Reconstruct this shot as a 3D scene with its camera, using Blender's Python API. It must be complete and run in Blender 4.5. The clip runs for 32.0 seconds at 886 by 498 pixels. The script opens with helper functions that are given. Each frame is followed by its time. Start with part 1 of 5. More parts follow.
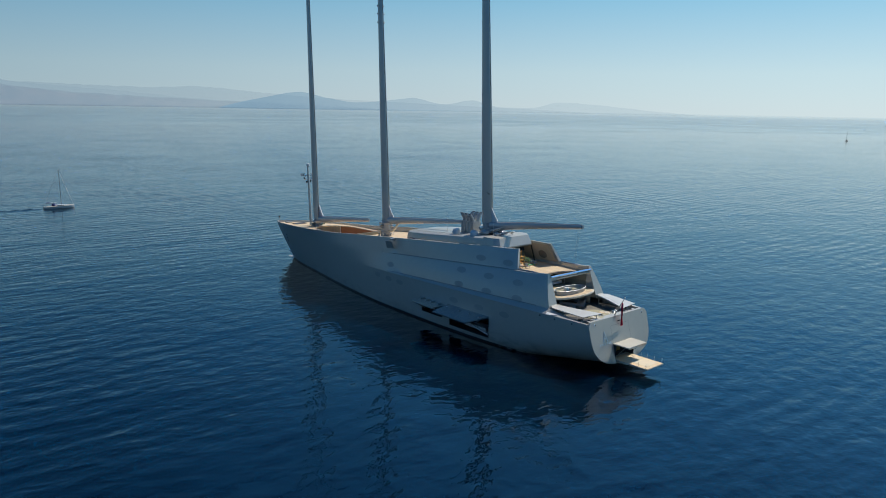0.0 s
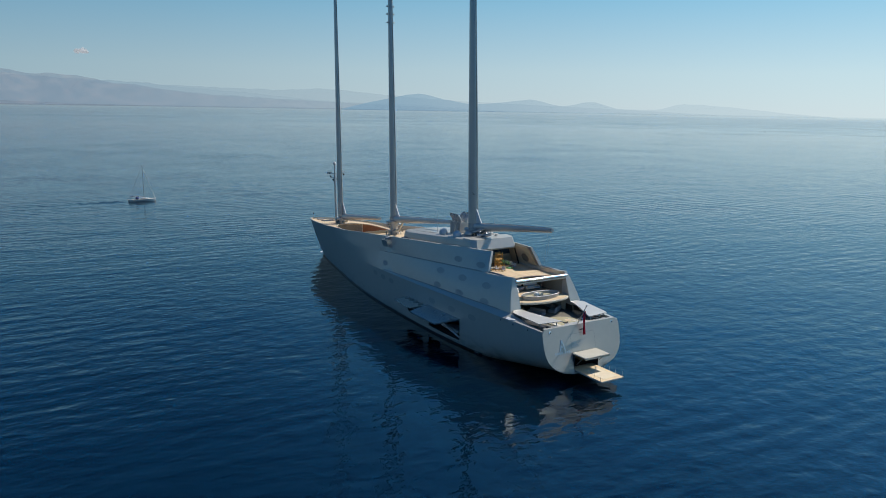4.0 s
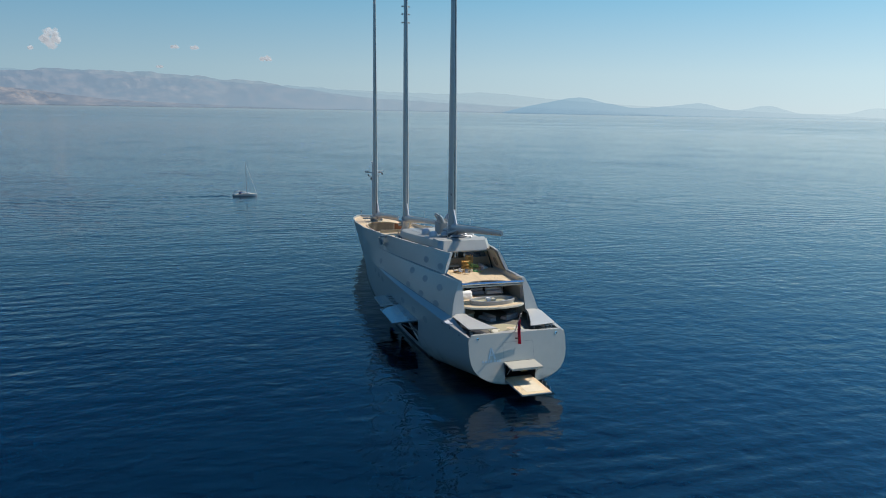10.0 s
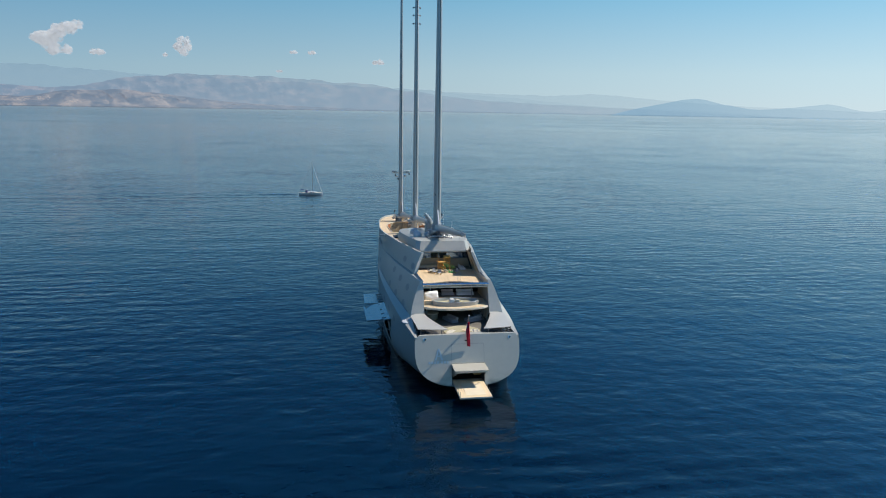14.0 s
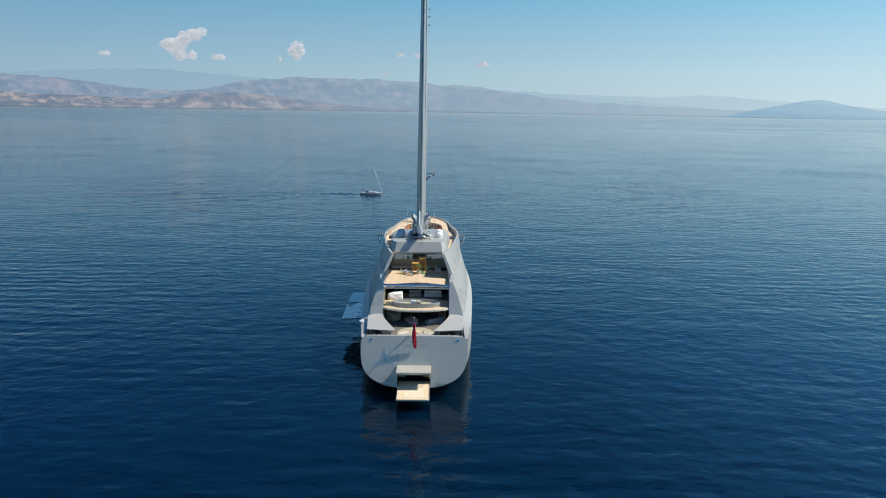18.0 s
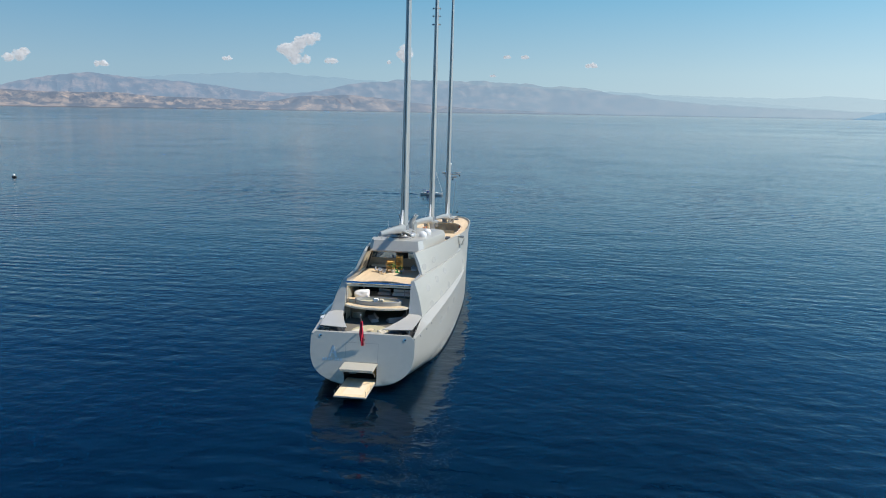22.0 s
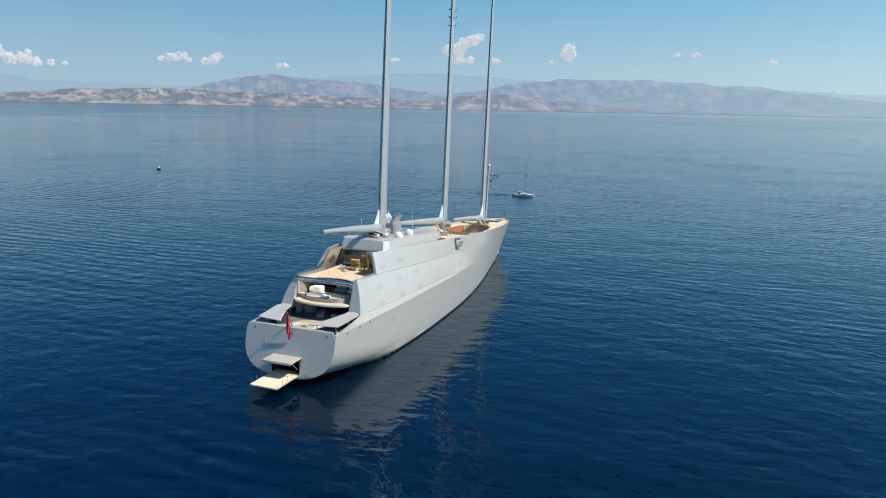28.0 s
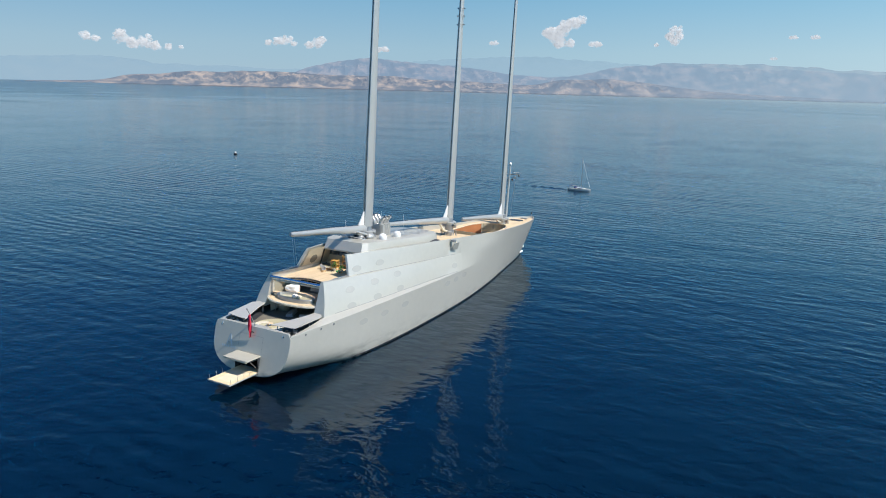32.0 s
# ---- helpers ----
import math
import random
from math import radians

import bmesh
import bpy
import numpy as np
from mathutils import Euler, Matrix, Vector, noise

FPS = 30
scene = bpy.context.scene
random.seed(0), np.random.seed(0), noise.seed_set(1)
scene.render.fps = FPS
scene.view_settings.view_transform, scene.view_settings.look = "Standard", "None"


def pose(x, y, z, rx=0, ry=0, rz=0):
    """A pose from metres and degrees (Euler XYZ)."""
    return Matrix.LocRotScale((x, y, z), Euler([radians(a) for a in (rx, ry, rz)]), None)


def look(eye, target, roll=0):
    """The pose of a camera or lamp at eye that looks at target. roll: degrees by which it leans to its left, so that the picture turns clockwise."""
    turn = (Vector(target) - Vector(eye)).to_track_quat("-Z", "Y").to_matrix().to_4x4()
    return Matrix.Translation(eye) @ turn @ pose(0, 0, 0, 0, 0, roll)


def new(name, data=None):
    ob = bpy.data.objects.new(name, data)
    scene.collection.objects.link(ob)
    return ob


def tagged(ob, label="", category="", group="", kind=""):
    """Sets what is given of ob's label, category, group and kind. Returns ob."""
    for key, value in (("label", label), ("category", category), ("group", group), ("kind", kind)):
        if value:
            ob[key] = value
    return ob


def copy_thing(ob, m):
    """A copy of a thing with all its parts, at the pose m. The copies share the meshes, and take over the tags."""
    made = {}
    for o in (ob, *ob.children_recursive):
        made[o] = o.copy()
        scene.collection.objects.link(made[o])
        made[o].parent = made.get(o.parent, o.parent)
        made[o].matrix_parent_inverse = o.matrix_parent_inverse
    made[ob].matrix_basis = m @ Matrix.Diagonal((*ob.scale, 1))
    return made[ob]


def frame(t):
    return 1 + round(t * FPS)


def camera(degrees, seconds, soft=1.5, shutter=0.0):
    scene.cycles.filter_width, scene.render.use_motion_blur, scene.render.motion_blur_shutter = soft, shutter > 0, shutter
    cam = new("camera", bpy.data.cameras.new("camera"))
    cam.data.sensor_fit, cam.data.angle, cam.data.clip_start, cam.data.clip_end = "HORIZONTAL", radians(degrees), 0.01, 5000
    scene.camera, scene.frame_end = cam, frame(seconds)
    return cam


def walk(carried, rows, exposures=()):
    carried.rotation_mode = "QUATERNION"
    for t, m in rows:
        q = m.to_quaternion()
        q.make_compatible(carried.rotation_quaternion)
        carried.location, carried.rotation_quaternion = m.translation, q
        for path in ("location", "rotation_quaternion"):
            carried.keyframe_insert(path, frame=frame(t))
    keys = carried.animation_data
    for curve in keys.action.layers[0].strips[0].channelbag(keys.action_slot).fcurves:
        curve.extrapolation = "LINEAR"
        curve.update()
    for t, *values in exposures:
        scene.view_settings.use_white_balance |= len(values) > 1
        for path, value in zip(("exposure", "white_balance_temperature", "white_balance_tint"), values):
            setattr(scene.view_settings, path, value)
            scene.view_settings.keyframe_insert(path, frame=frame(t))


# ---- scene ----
cam = camera(63.77, 32.0, soft=1.0)

# seconds, eye x, y, z, heading to the left of the bow line, pitch, roll (degrees)
PATH = (
    (0, -116.29, -80.69, 49.97, -40.859, -11.138, 0.954),
    (0.5, -111.01, -84.33, 49.96, -38.897, -11.187, 0.906),
    (2, -102.82, -90.67, 50.03, -35.675, -11.134, 0.935),
    (3.5, -93.78, -96.20, 49.97, -32.403, -11.154, 0.999),
    (6, -77.14, -103.99, 49.59, -26.661, -11.112, 0.988),
    (9, -58.09, -111.40, 49.53, -20.287, -11.100, 1.083),
    (11, -45.16, -115.36, 49.51, -16.026, -11.086, 1.092),
    (13, -31.28, -118.78, 49.61, -11.510, -11.101, 1.026),
    (14.5, -20.86, -120.31, 49.49, -8.230, -11.049, 0.976),
    (16.5, -7.12, -121.53, 49.63, -3.964, -11.045, 0.945),
    (19, 9.93, -121.37, 49.78, 1.315, -11.072, 0.955),
    (22, 30.49, -118.79, 49.56, 7.806, -11.042, 0.951),
    (25, 51.18, -114.73, 49.79, 14.296, -11.069, 1.028),
    (27.5, 67.55, -109.00, 50.10, 19.770, -11.142, 1.146),
    (28, 70.84, -107.87, 50.61, 20.863, -11.283, 1.111),
    (30, 83.88, -102.96, 53.23, 25.057, -12.002, 1.123),
    (32, 93.89, -96.42, 55.63, 28.721, -12.751, 1.484),
)


def carried_pose(x, y, z, left, pitch, roll):
    a, b = radians(left), radians(pitch)
    way = Vector((-math.sin(a) * math.cos(b), math.cos(a) * math.cos(b), math.sin(b)))
    return look((x, y, z), Vector((x, y, z)) + way * 100, roll)


walk(cam, [(t, carried_pose(*p)) for t, *p in PATH], exposures=((0, -0.40), (7, -0.28), (13, -0.14), (24, 0.04), (32, 0.13)))

# ---- light ----
SUN = Vector((0.618, 0.034, 0.785)).normalized()
world = bpy.data.worlds.new("sky")
scene.world = world
world.use_nodes = True
wn = world.node_tree.nodes
sky = wn.new("ShaderNodeTexSky")
sky.sky_type = "NISHITA"
sky.sun_disc = False
sky.sun_elevation = math.asin(SUN.z)
sky.sun_rotation = math.atan2(SUN.x, SUN.y)
sky.altitude = 0
sky.air_density, sky.dust_density, sky.ozone_density = 1.0, 0.15, 3.0
# clear summer sky: pale veil of haze low down, deeper blue above, warmed by the sky model
wl = world.node_tree.links
wco, wsep, wramp, wmix = wn.new("ShaderNodeTexCoord"), wn.new("ShaderNodeSeparateXYZ"), wn.new("ShaderNodeValToRGB"), wn.new("ShaderNodeMix")
wl.new(wco.outputs["Generated"], wsep.inputs[0])
wl.new(wsep.outputs["Z"], wramp.inputs[0])
stops = wramp.color_ramp.elements
stops[0].position, stops[0].color = 0.0, (0.47, 0.61, 0.69, 1)
stops[1].position, stops[1].color = 1.0, (0.020, 0.09, 0.24, 1)
for place, tone in ((0.05, (0.43, 0.60, 0.69, 1)), (0.15, (0.20, 0.475, 0.675, 1)), (0.32, (0.045, 0.26, 0.57, 1)), (0.6, (0.020, 0.145, 0.40, 1))):
    stop = stops.new(place)
    stop.color = tone
wgain = wn.new("ShaderNodeVectorMath")
wgain.operation = "SCALE"
wgain.inputs["Scale"].default_value = 0.11
wl.new(sky.outputs[0], wgain.inputs[0])
wmix.data_type = "RGBA"
wmix.inputs["Factor"].default_value = 0.1
wl.new(wramp.outputs[0], wmix.inputs["A"])
wl.new(wgain.outputs[0], wmix.inputs["B"])
# the haze is brighter on the side of the sun
wdot, wside, wtint, wall = wn.new("ShaderNodeVectorMath"), wn.new("ShaderNodeMapRange"), wn.new("ShaderNodeValToRGB"), wn.new("ShaderNodeVectorMath")
wdot.operation, wall.operation = "DOT_PRODUCT", "MULTIPLY"
wdot.inputs[1].default_value = Vector((SUN.x, SUN.y, 0)).normalized()
wside.inputs["From Min"].default_value = -1
whigh, wblend, wrise = wn.new("ShaderNodeValToRGB"), wn.new("ShaderNodeMix"), wn.new("ShaderNodeMapRange")
tints = wtint.color_ramp.elements
tints[0].position, tints[0].color = 0.0, (0.70, 0.76, 0.84, 1)
tints[1].position, tints[1].color = 1.0, (1.62, 1.57, 1.52, 1)
for place, tone in ((0.28, (0.70, 0.79, 0.87, 1)), (0.5, (0.87, 0.93, 0.97, 1)), (0.62, (1.0, 1.03, 1.05, 1)), (0.845, (1.32, 1.30, 1.29, 1))):
    stop = tints.new(place)
    stop.color = tone
tints = whigh.color_ramp.elements
tints[0].position, tints[0].color = 0.0, (0.58, 0.73, 0.92, 1)
tints[1].position, tints[1].color = 1.0, (3.4, 3.2, 3.0, 1)
for place, tone in ((0.28, (0.51, 0.69, 0.88, 1)), (0.5, (0.80, 0.90, 0.97, 1)), (0.62, (0.94, 0.99, 1.03, 1)), (0.845, (2.3, 2.2, 2.12, 1))):
    stop = tints.new(place)
    stop.color = tone
wblend.data_type = "RGBA"
wrise.inputs["From Min"].default_value, wrise.inputs["From Max"].default_value = 0.14, 0.45
wl.new(wsep.outputs["Z"], wrise.inputs[0])
wl.new(wrise.outputs[0], wblend.inputs["Factor"])
wl.new(wco.outputs["Generated"], wdot.inputs[0])
wl.new(wdot.outputs["Value"], wside.inputs[0])
wl.new(wside.outputs[0], wtint.inputs[0])
wl.new(wside.outputs[0], whigh.inputs[0])
wl.new(wtint.outputs[0], wblend.inputs["A"])
wl.new(whigh.outputs[0], wblend.inputs["B"])
wl.new(wmix.outputs["Result"], wall.inputs[0])
wl.new(wblend.outputs["Result"], wall.inputs[1])
wl.new(wall.outputs[0], wn["Background"].inputs["Color"])
wn["Background"].inputs["Strength"].default_value = 1.0
sun = new("sun", bpy.data.lights.new("sun", "SUN"))
sun.data.energy, sun.data.angle, sun.data.color = 5.7, radians(0.53), (1.0, 0.95, 0.87)
sun.matrix_world = look(SUN * 300, (0, 0, 0))


# ---- materials ----
def material(name, rgb, rough=0.5, metal=0.0, vary=0.12, size=1.0, bump=0.0, fine=8.0, coat=0.0, stretch=(1, 1, 1), spec=0.5):
    """A painted or natural surface, varied by a wide and a fine noise, with a little relief."""
    m = bpy.data.materials.new(name)
    m.use_nodes = True
    n, l = m.node_tree.nodes, m.node_tree.links
    p = n["Principled BSDF"]
    p.inputs["Metallic"].default_value = metal
    p.inputs["Coat Weight"].default_value = coat
    p.inputs["Coat Roughness"].default_value = 0.08
    p.inputs["Specular IOR Level"].default_value = spec
    co = n.new("ShaderNodeTexCoord")
    mp = n.new("ShaderNodeMapping")
    mp.inputs["Scale"].default_value = stretch
    l.new(co.outputs["Object"], mp.inputs[0])
    wide, grain = n.new("ShaderNodeTexNoise"), n.new("ShaderNodeTexNoise")
    wide.inputs["Scale"].default_value, wide.inputs["Detail"].default_value = 0.35 / size, 5
    grain.inputs["Scale"].default_value, grain.inputs["Detail"].default_value = fine / size, 4
    for t in (wide, grain):
        l.new(mp.outputs[0], t.inputs[0])
    mix = n.new("ShaderNodeMix")
    mix.data_type = "FLOAT"
    mix.inputs["Factor"].default_value = 0.4
    l.new(wide.outputs[0], mix.inputs["A"])
    l.new(grain.outputs[0], mix.inputs["B"])
    ramp = n.new("ShaderNodeMapRange")
    ramp.inputs["From Min"].default_value, ramp.inputs["From Max"].default_value = 0.3, 0.7
    ramp.inputs["To Min"].default_value, ramp.inputs["To Max"].default_value = 1 - vary, 1 + vary
    l.new(mix.outputs["Result"], ramp.inputs[0])
    col = n.new("ShaderNodeVectorMath")
    col.operation = "SCALE"
    col.inputs[0].default_value = rgb
    l.new(ramp.outputs[0], col.inputs["Scale"])
    l.new(col.outputs[0], p.inputs["Base Color"])
    rr = n.new("ShaderNodeMapRange")
    rr.inputs["To Min"].default_value, rr.inputs["To Max"].default_value = rough * 0.8, min(1, rough * 1.2)
    l.new(grain.outputs[0], rr.inputs[0])
    l.new(rr.outputs[0], p.inputs["Roughness"])
    if bump:
        b = n.new("ShaderNodeBump")
        b.inputs["Strength"].default_value, b.inputs["Distance"].default_value = 0.6, bump
        l.new(grain.outputs[0], b.inputs["Height"])
        l.new(b.outputs[0], p.inputs["Normal"])
    return m


def glass(name, rgb, rough=0.03):
    m = material(name, rgb, rough, vary=0.05, coat=0.6)
    return m


HULL = material("silver_paint", (0.51, 0.488, 0.43), 0.36, metal=0.36, vary=0.06, size=6, fine=5, bump=0.006, spec=0.4, coat=0.06)


def weather(m):
    """Smudges of exhaust and weed on the plating just above the water, aft."""
    n, l = m.node_tree.nodes, m.node_tree.links
    p = n["Principled BSDF"]
    base = p.inputs["Base Color"].links[0].from_socket
    co, sep, mp, t = n.new("ShaderNodeTexCoord"), n.new("ShaderNodeSeparateXYZ"), n.new("ShaderNodeMapping"), n.new("ShaderNodeTexNoise")
    mp.inputs["Scale"].default_value = (0.5, 0.35, 1.1)
    t.inputs["Scale"].default_value, t.inputs["Detail"].default_value = 0.8, 6
    l.new(co.outputs["Object"], sep.inputs[0])
    l.new(co.outputs["Object"], mp.inputs[0])
    l.new(mp.outputs[0], t.inputs[0])
    zr, yr, a, b, mx = n.new("ShaderNodeMapRange"), n.new("ShaderNodeMapRange"), n.new("ShaderNodeMath"), n.new("ShaderNodeMath"), n.new("ShaderNodeMix")
    zr.inputs["From Min"].default_value, zr.inputs["From Max"].default_value = 3.6, 1.2
    yr.inputs["From Min"].default_value, yr.inputs["From Max"].default_value = 40, 8
    yr.inputs["To Min"].default_value = 0.25
    l.new(sep.outputs["Z"], zr.inputs[0])
    l.new(sep.outputs["Y"], yr.inputs[0])
    a.operation = b.operation = "MULTIPLY"
    l.new(zr.outputs[0], a.inputs[0])
    l.new(yr.outputs[0], a.inputs[1])
    th = n.new("ShaderNodeMapRange")
    th.inputs["From Min"].default_value, th.inputs["From Max"].default_value = 0.45, 0.68
    th.inputs["To Max"].default_value = 0.75
    l.new(t.outputs[0], th.inputs[0])
    l.new(th.outputs[0], b.inputs[0])
    l.new(a.outputs[0], b.inputs[1])
    mx.data_type = "RGBA"
    mx.inputs["B"].default_value = (0.11, 0.11, 0.10, 1)
    l.new(b.outputs[0], mx.inputs["Factor"])
    l.new(base, mx.inputs["A"])
    l.new(mx.outputs["Result"], p.inputs["Base Color"])


weather(HULL)
HULL.node_tree.nodes["Principled BSDF"].inputs["Specular Tint"].default_value = (0.34, 0.38, 0.42, 1)
HULL_SEAM_SHADE = material("seam_and_shade_paint", (0.27, 0.265, 0.25), 0.5, vary=0.05)
BOOT = material("boot_top", (0.012, 0.013, 0.015), 0.35, vary=0.2)
WHITE = material("white_paint", (0.66, 0.66, 0.65), 0.4, vary=0.05, size=3)
SPAR = material("carbon_spar_paint", (0.46, 0.45, 0.425), 0.3, metal=0.45, vary=0.05, size=6, fine=1.2, spec=0.4)
TEAK = material("scrubbed_teak", (0.62, 0.47, 0.30), 0.7, vary=0.16, size=1.2, fine=9, bump=0.004, stretch=(6, 0.5, 1), spec=0.2)
PAN = material("olive_cream_lacquer", (0.56, 0.50, 0.33), 0.2, vary=0.1, coat=0.4)
LIGHT_TEAK = material("bleached_teak", (0.72, 0.56, 0.35), 0.7, vary=0.14, size=0.8, fine=9, bump=0.003, stretch=(5, 0.6, 1), spec=0.2)
# dark floors; on the upper deck it paints the canopy's shade
DARK_BROWN = material("dark_carpet_and_shade", (0.15, 0.135, 0.108), 0.8, vary=0.2, size=1.0, fine=9, bump=0.004)
TEAK_RAW = material("red_teak", (0.33, 0.13, 0.05), 0.5, vary=0.2, size=1.5, fine=8, stretch=(1, 0.4, 3))
KHAKI = material("champagne_panel", (0.31, 0.285, 0.215), 0.4, metal=0.2, vary=0.12, size=2)
PALE = material("pale_grey_panel", (0.56, 0.53, 0.45), 0.5, vary=0.06)
CREAM = material("cream_edge", (0.62, 0.56, 0.44), 0.45, vary=0.06)
# near-black for dark trim; also paints the shade inside recesses
DARK = material("dark_trim_and_shade", (0.035, 0.036, 0.04), 0.5, vary=0.2)
GREY = material("grey_cushion", (0.33, 0.33, 0.335), 0.8, vary=0.12, bump=0.01)
WHITE_SOFT = material("white_cushion", (0.78, 0.77, 0.74), 0.85, vary=0.05, bump=0.01)
BLACK_GLASS = glass("smoked_glass", (0.010, 0.012, 0.016))
TAN = material("tan_leather_panel", (0.46, 0.395, 0.285), 0.55, vary=0.12, size=1.5)
BLUE_GLASS = material("blue_mirror_glass", (0.16, 0.25, 0.38), 0.06, metal=0.8, vary=0.08)
PORT_GLASS = material("window_film", (0.402, 0.392, 0.36), 0.5, metal=0.2, vary=0.06, spec=0.2)
CHROME = material("polished_steel", (0.72, 0.76, 0.82), 0.12, metal=1.0, vary=0.04)
STEEL = material("brushed_steel", (0.42, 0.42, 0.42), 0.5, metal=1.0, vary=0.1)
HATCH = material("cream_gelcoat", (0.52, 0.485, 0.40), 0.42, vary=0.05, metal=0.25)
DOOR = material("silver_door_paint", (0.50, 0.49, 0.46), 0.22, metal=0.7, vary=0.05, size=4)
COVER = material("grey_cover_paint", (0.52, 0.50, 0.45), 0.42, metal=0.3, vary=0.06, size=3, spec=0.5)
MAT = material("pale_tan_mat", (0.70, 0.59, 0.42), 0.8, vary=0.08, size=0.5, fine=12, bump=0.004, spec=0.2)
HOSE = material("green_rubber", (0.06, 0.36, 0.10), 0.5, vary=0.1)
EMBLEM = material("satin_emblem_metal", (0.50, 0.54, 0.58), 0.3, metal=0.8, vary=0.04)
RED = material("red_flag_cloth", (0.62, 0.025, 0.055), 0.8, vary=0.12)
NAVY = material("navy_cloth", (0.02, 0.03, 0.12), 0.8, vary=0.1)
LEAF = material("leaf", (0.06, 0.16, 0.03), 0.6, vary=0.3, size=0.3)
AMBER = material("varnished_wood", (0.62, 0.35, 0.10), 0.35, vary=0.25, size=0.5)
POOL = material("pool_tile", (0.36, 0.36, 0.33), 0.2, vary=0.1)


# ---- mesh helpers ----
def mesh_of(name, verts, faces, smooth=False, crease=35):
    me = bpy.data.meshes.new(name)
    me.from_pydata([tuple(map(float, v)) for v in verts], [], faces)
    me.update()
    bm = bmesh.new()
    bm.from_mesh(me)
    bmesh.ops.recalc_face_normals(bm, faces=bm.faces)
    bm.to_mesh(me)
    bm.free()
    if smooth:
        me.shade_smooth()
        me.set_sharp_from_angle(angle=radians(crease))
    return me


def put(name, me, mat, parent=None, label="", at=None):
    me.materials.append(mat)
    ob = new(name, me)
    if at is not None:
        ob.matrix_basis = at
    if parent:
        ob.parent = parent
    return tagged(ob, label)


def thing(name, label, category, x=0.0, y=0.0, z=0.0, turn=0.0, group="", kind=""):
    ob = new(name)
    ob.empty_display_size = 0.3
    ob.matrix_basis = pose(x, y, z, 0, 0, turn)
    return tagged(ob, label, category, group, kind)


def loft(rings, closed=False, caps=True):
    """Skin over rings of equal point counts."""
    k = len(rings[0])
    verts = [p for r in rings for p in r]
    faces = []
    for i in range(len(rings) - 1):
        for j in range(k if closed else k - 1):
            a, b = i * k + j, i * k + (j + 1) % k
            faces.append((a, b, b + k, a + k))
    if caps and closed:
        faces += [tuple(range(k)), tuple(range((len(rings) - 1) * k, len(rings) * k))]
    return verts, faces


def slab(outline, z0, z1, bevel=0.0):
    """A flat plate with the given outline in plan."""
    bm = bmesh.new()
    top = [bm.verts.new((x, y, z1)) for x, y in outline]
    low = [bm.verts.new((x, y, z0)) for x, y in outline]
    bm.faces.new(top)
    bm.faces.new(low[::-1])
    for i in range(len(top)):
        j = (i + 1) % len(top)
        bm.faces.new((top[i], low[i], low[j], top[j]))
    bmesh.ops.recalc_face_normals(bm, faces=bm.faces)
    if bevel:
        edges = [e for e in bm.edges if len(e.link_faces) == 2 and e.calc_face_angle(0) > 0.6]
        bmesh.ops.bevel(bm, geom=edges, offset=bevel, segments=2, affect="EDGES")
    me = bpy.data.meshes.new("plate")
    bm.to_mesh(me)
    bm.free()
    return me


def block(x0, x1, y0, y1, z0, z1, bevel=0.04):
    return slab([(x0, y0), (x1, y0), (x1, y1), (x0, y1)], z0, z1, bevel)


def tube(points, radii, sides=10, caps=True, flat=1.0, wide=Vector((1, 0, 0))):
    """A round or oval rod through points; flat scales it across the direction `wide`."""
    pts = [Vector(p) for p in points]
    if isinstance(radii, (int, float)):
        radii = [radii] * len(pts)
    rings = []
    for i, p in enumerate(pts):
        d = (pts[min(i + 1, len(pts) - 1)] - pts[max(i - 1, 0)]).normalized()
        u = wide - d * wide.dot(d)
        if u.length < 0.1:
            u = Vector((0, 1, 0)) - d * d.y
        u.normalize()
        v = d.cross(u)
        r = radii[i]
        rings.append([p + u * (r * flat * math.cos(a)) + v * (r * math.sin(a)) for a in [2 * math.pi * k / sides for k in range(sides)]])
    return mesh_of("rod", *loft(rings, closed=True, caps=caps), smooth=True)


def ball(x, y, z, rx, ry, rz, seg=16, lift=-1.0):
    """A rounded body; points lower than lift (of the unit ball) are cut flat."""
    bm = bmesh.new()
    bmesh.ops.create_uvsphere(bm, u_segments=seg, v_segments=seg // 2 + 2, radius=1)
    for v in bm.verts:
        v.co = Vector((x + v.co.x * rx, y + v.co.y * ry, z + max(v.co.z, lift) * rz))
    me = bpy.data.meshes.new("ball")
    bm.to_mesh(me)
    bm.free()
    me.shade_smooth()
    return me


def lerp(v, pairs):
    return float(np.interp(v, [p[0] for p in pairs], [p[1] for p in pairs]))


def smooth(v, pairs):
    """Smooth curve through a few stations."""
    xs, ys = np.array([p[0] for p in pairs], float), np.array([p[1] for p in pairs], float)
    v = min(max(v, xs[0]), xs[-1])
    i = min(int(np.searchsorted(xs, v, "right")) - 1, len(xs) - 2)
    d = np.diff(ys) / np.diff(xs)
    m = np.r_[d[0], (d[1:] + d[:-1]) / 2 * (d[1:] * d[:-1] > 0), d[-1]]
    h = xs[i + 1] - xs[i]
    s = (v - xs[i]) / h
    return float((1 + 2 * s) * (1 - s) ** 2 * ys[i] + s * (1 - s) ** 2 * h * m[i] + s * s * (3 - 2 * s) * ys[i + 1] + s * s * (s - 1) * h * m[i + 1])


# ---- sea ----
def sea_z(r):
    """The far sea is drawn in: it climbs towards the true horizon instead of running on for miles."""
    if r < 1800:
        return 0.0
    return 50 - 50 * r / (r + 0.00226 * (r - 1800) ** 2)


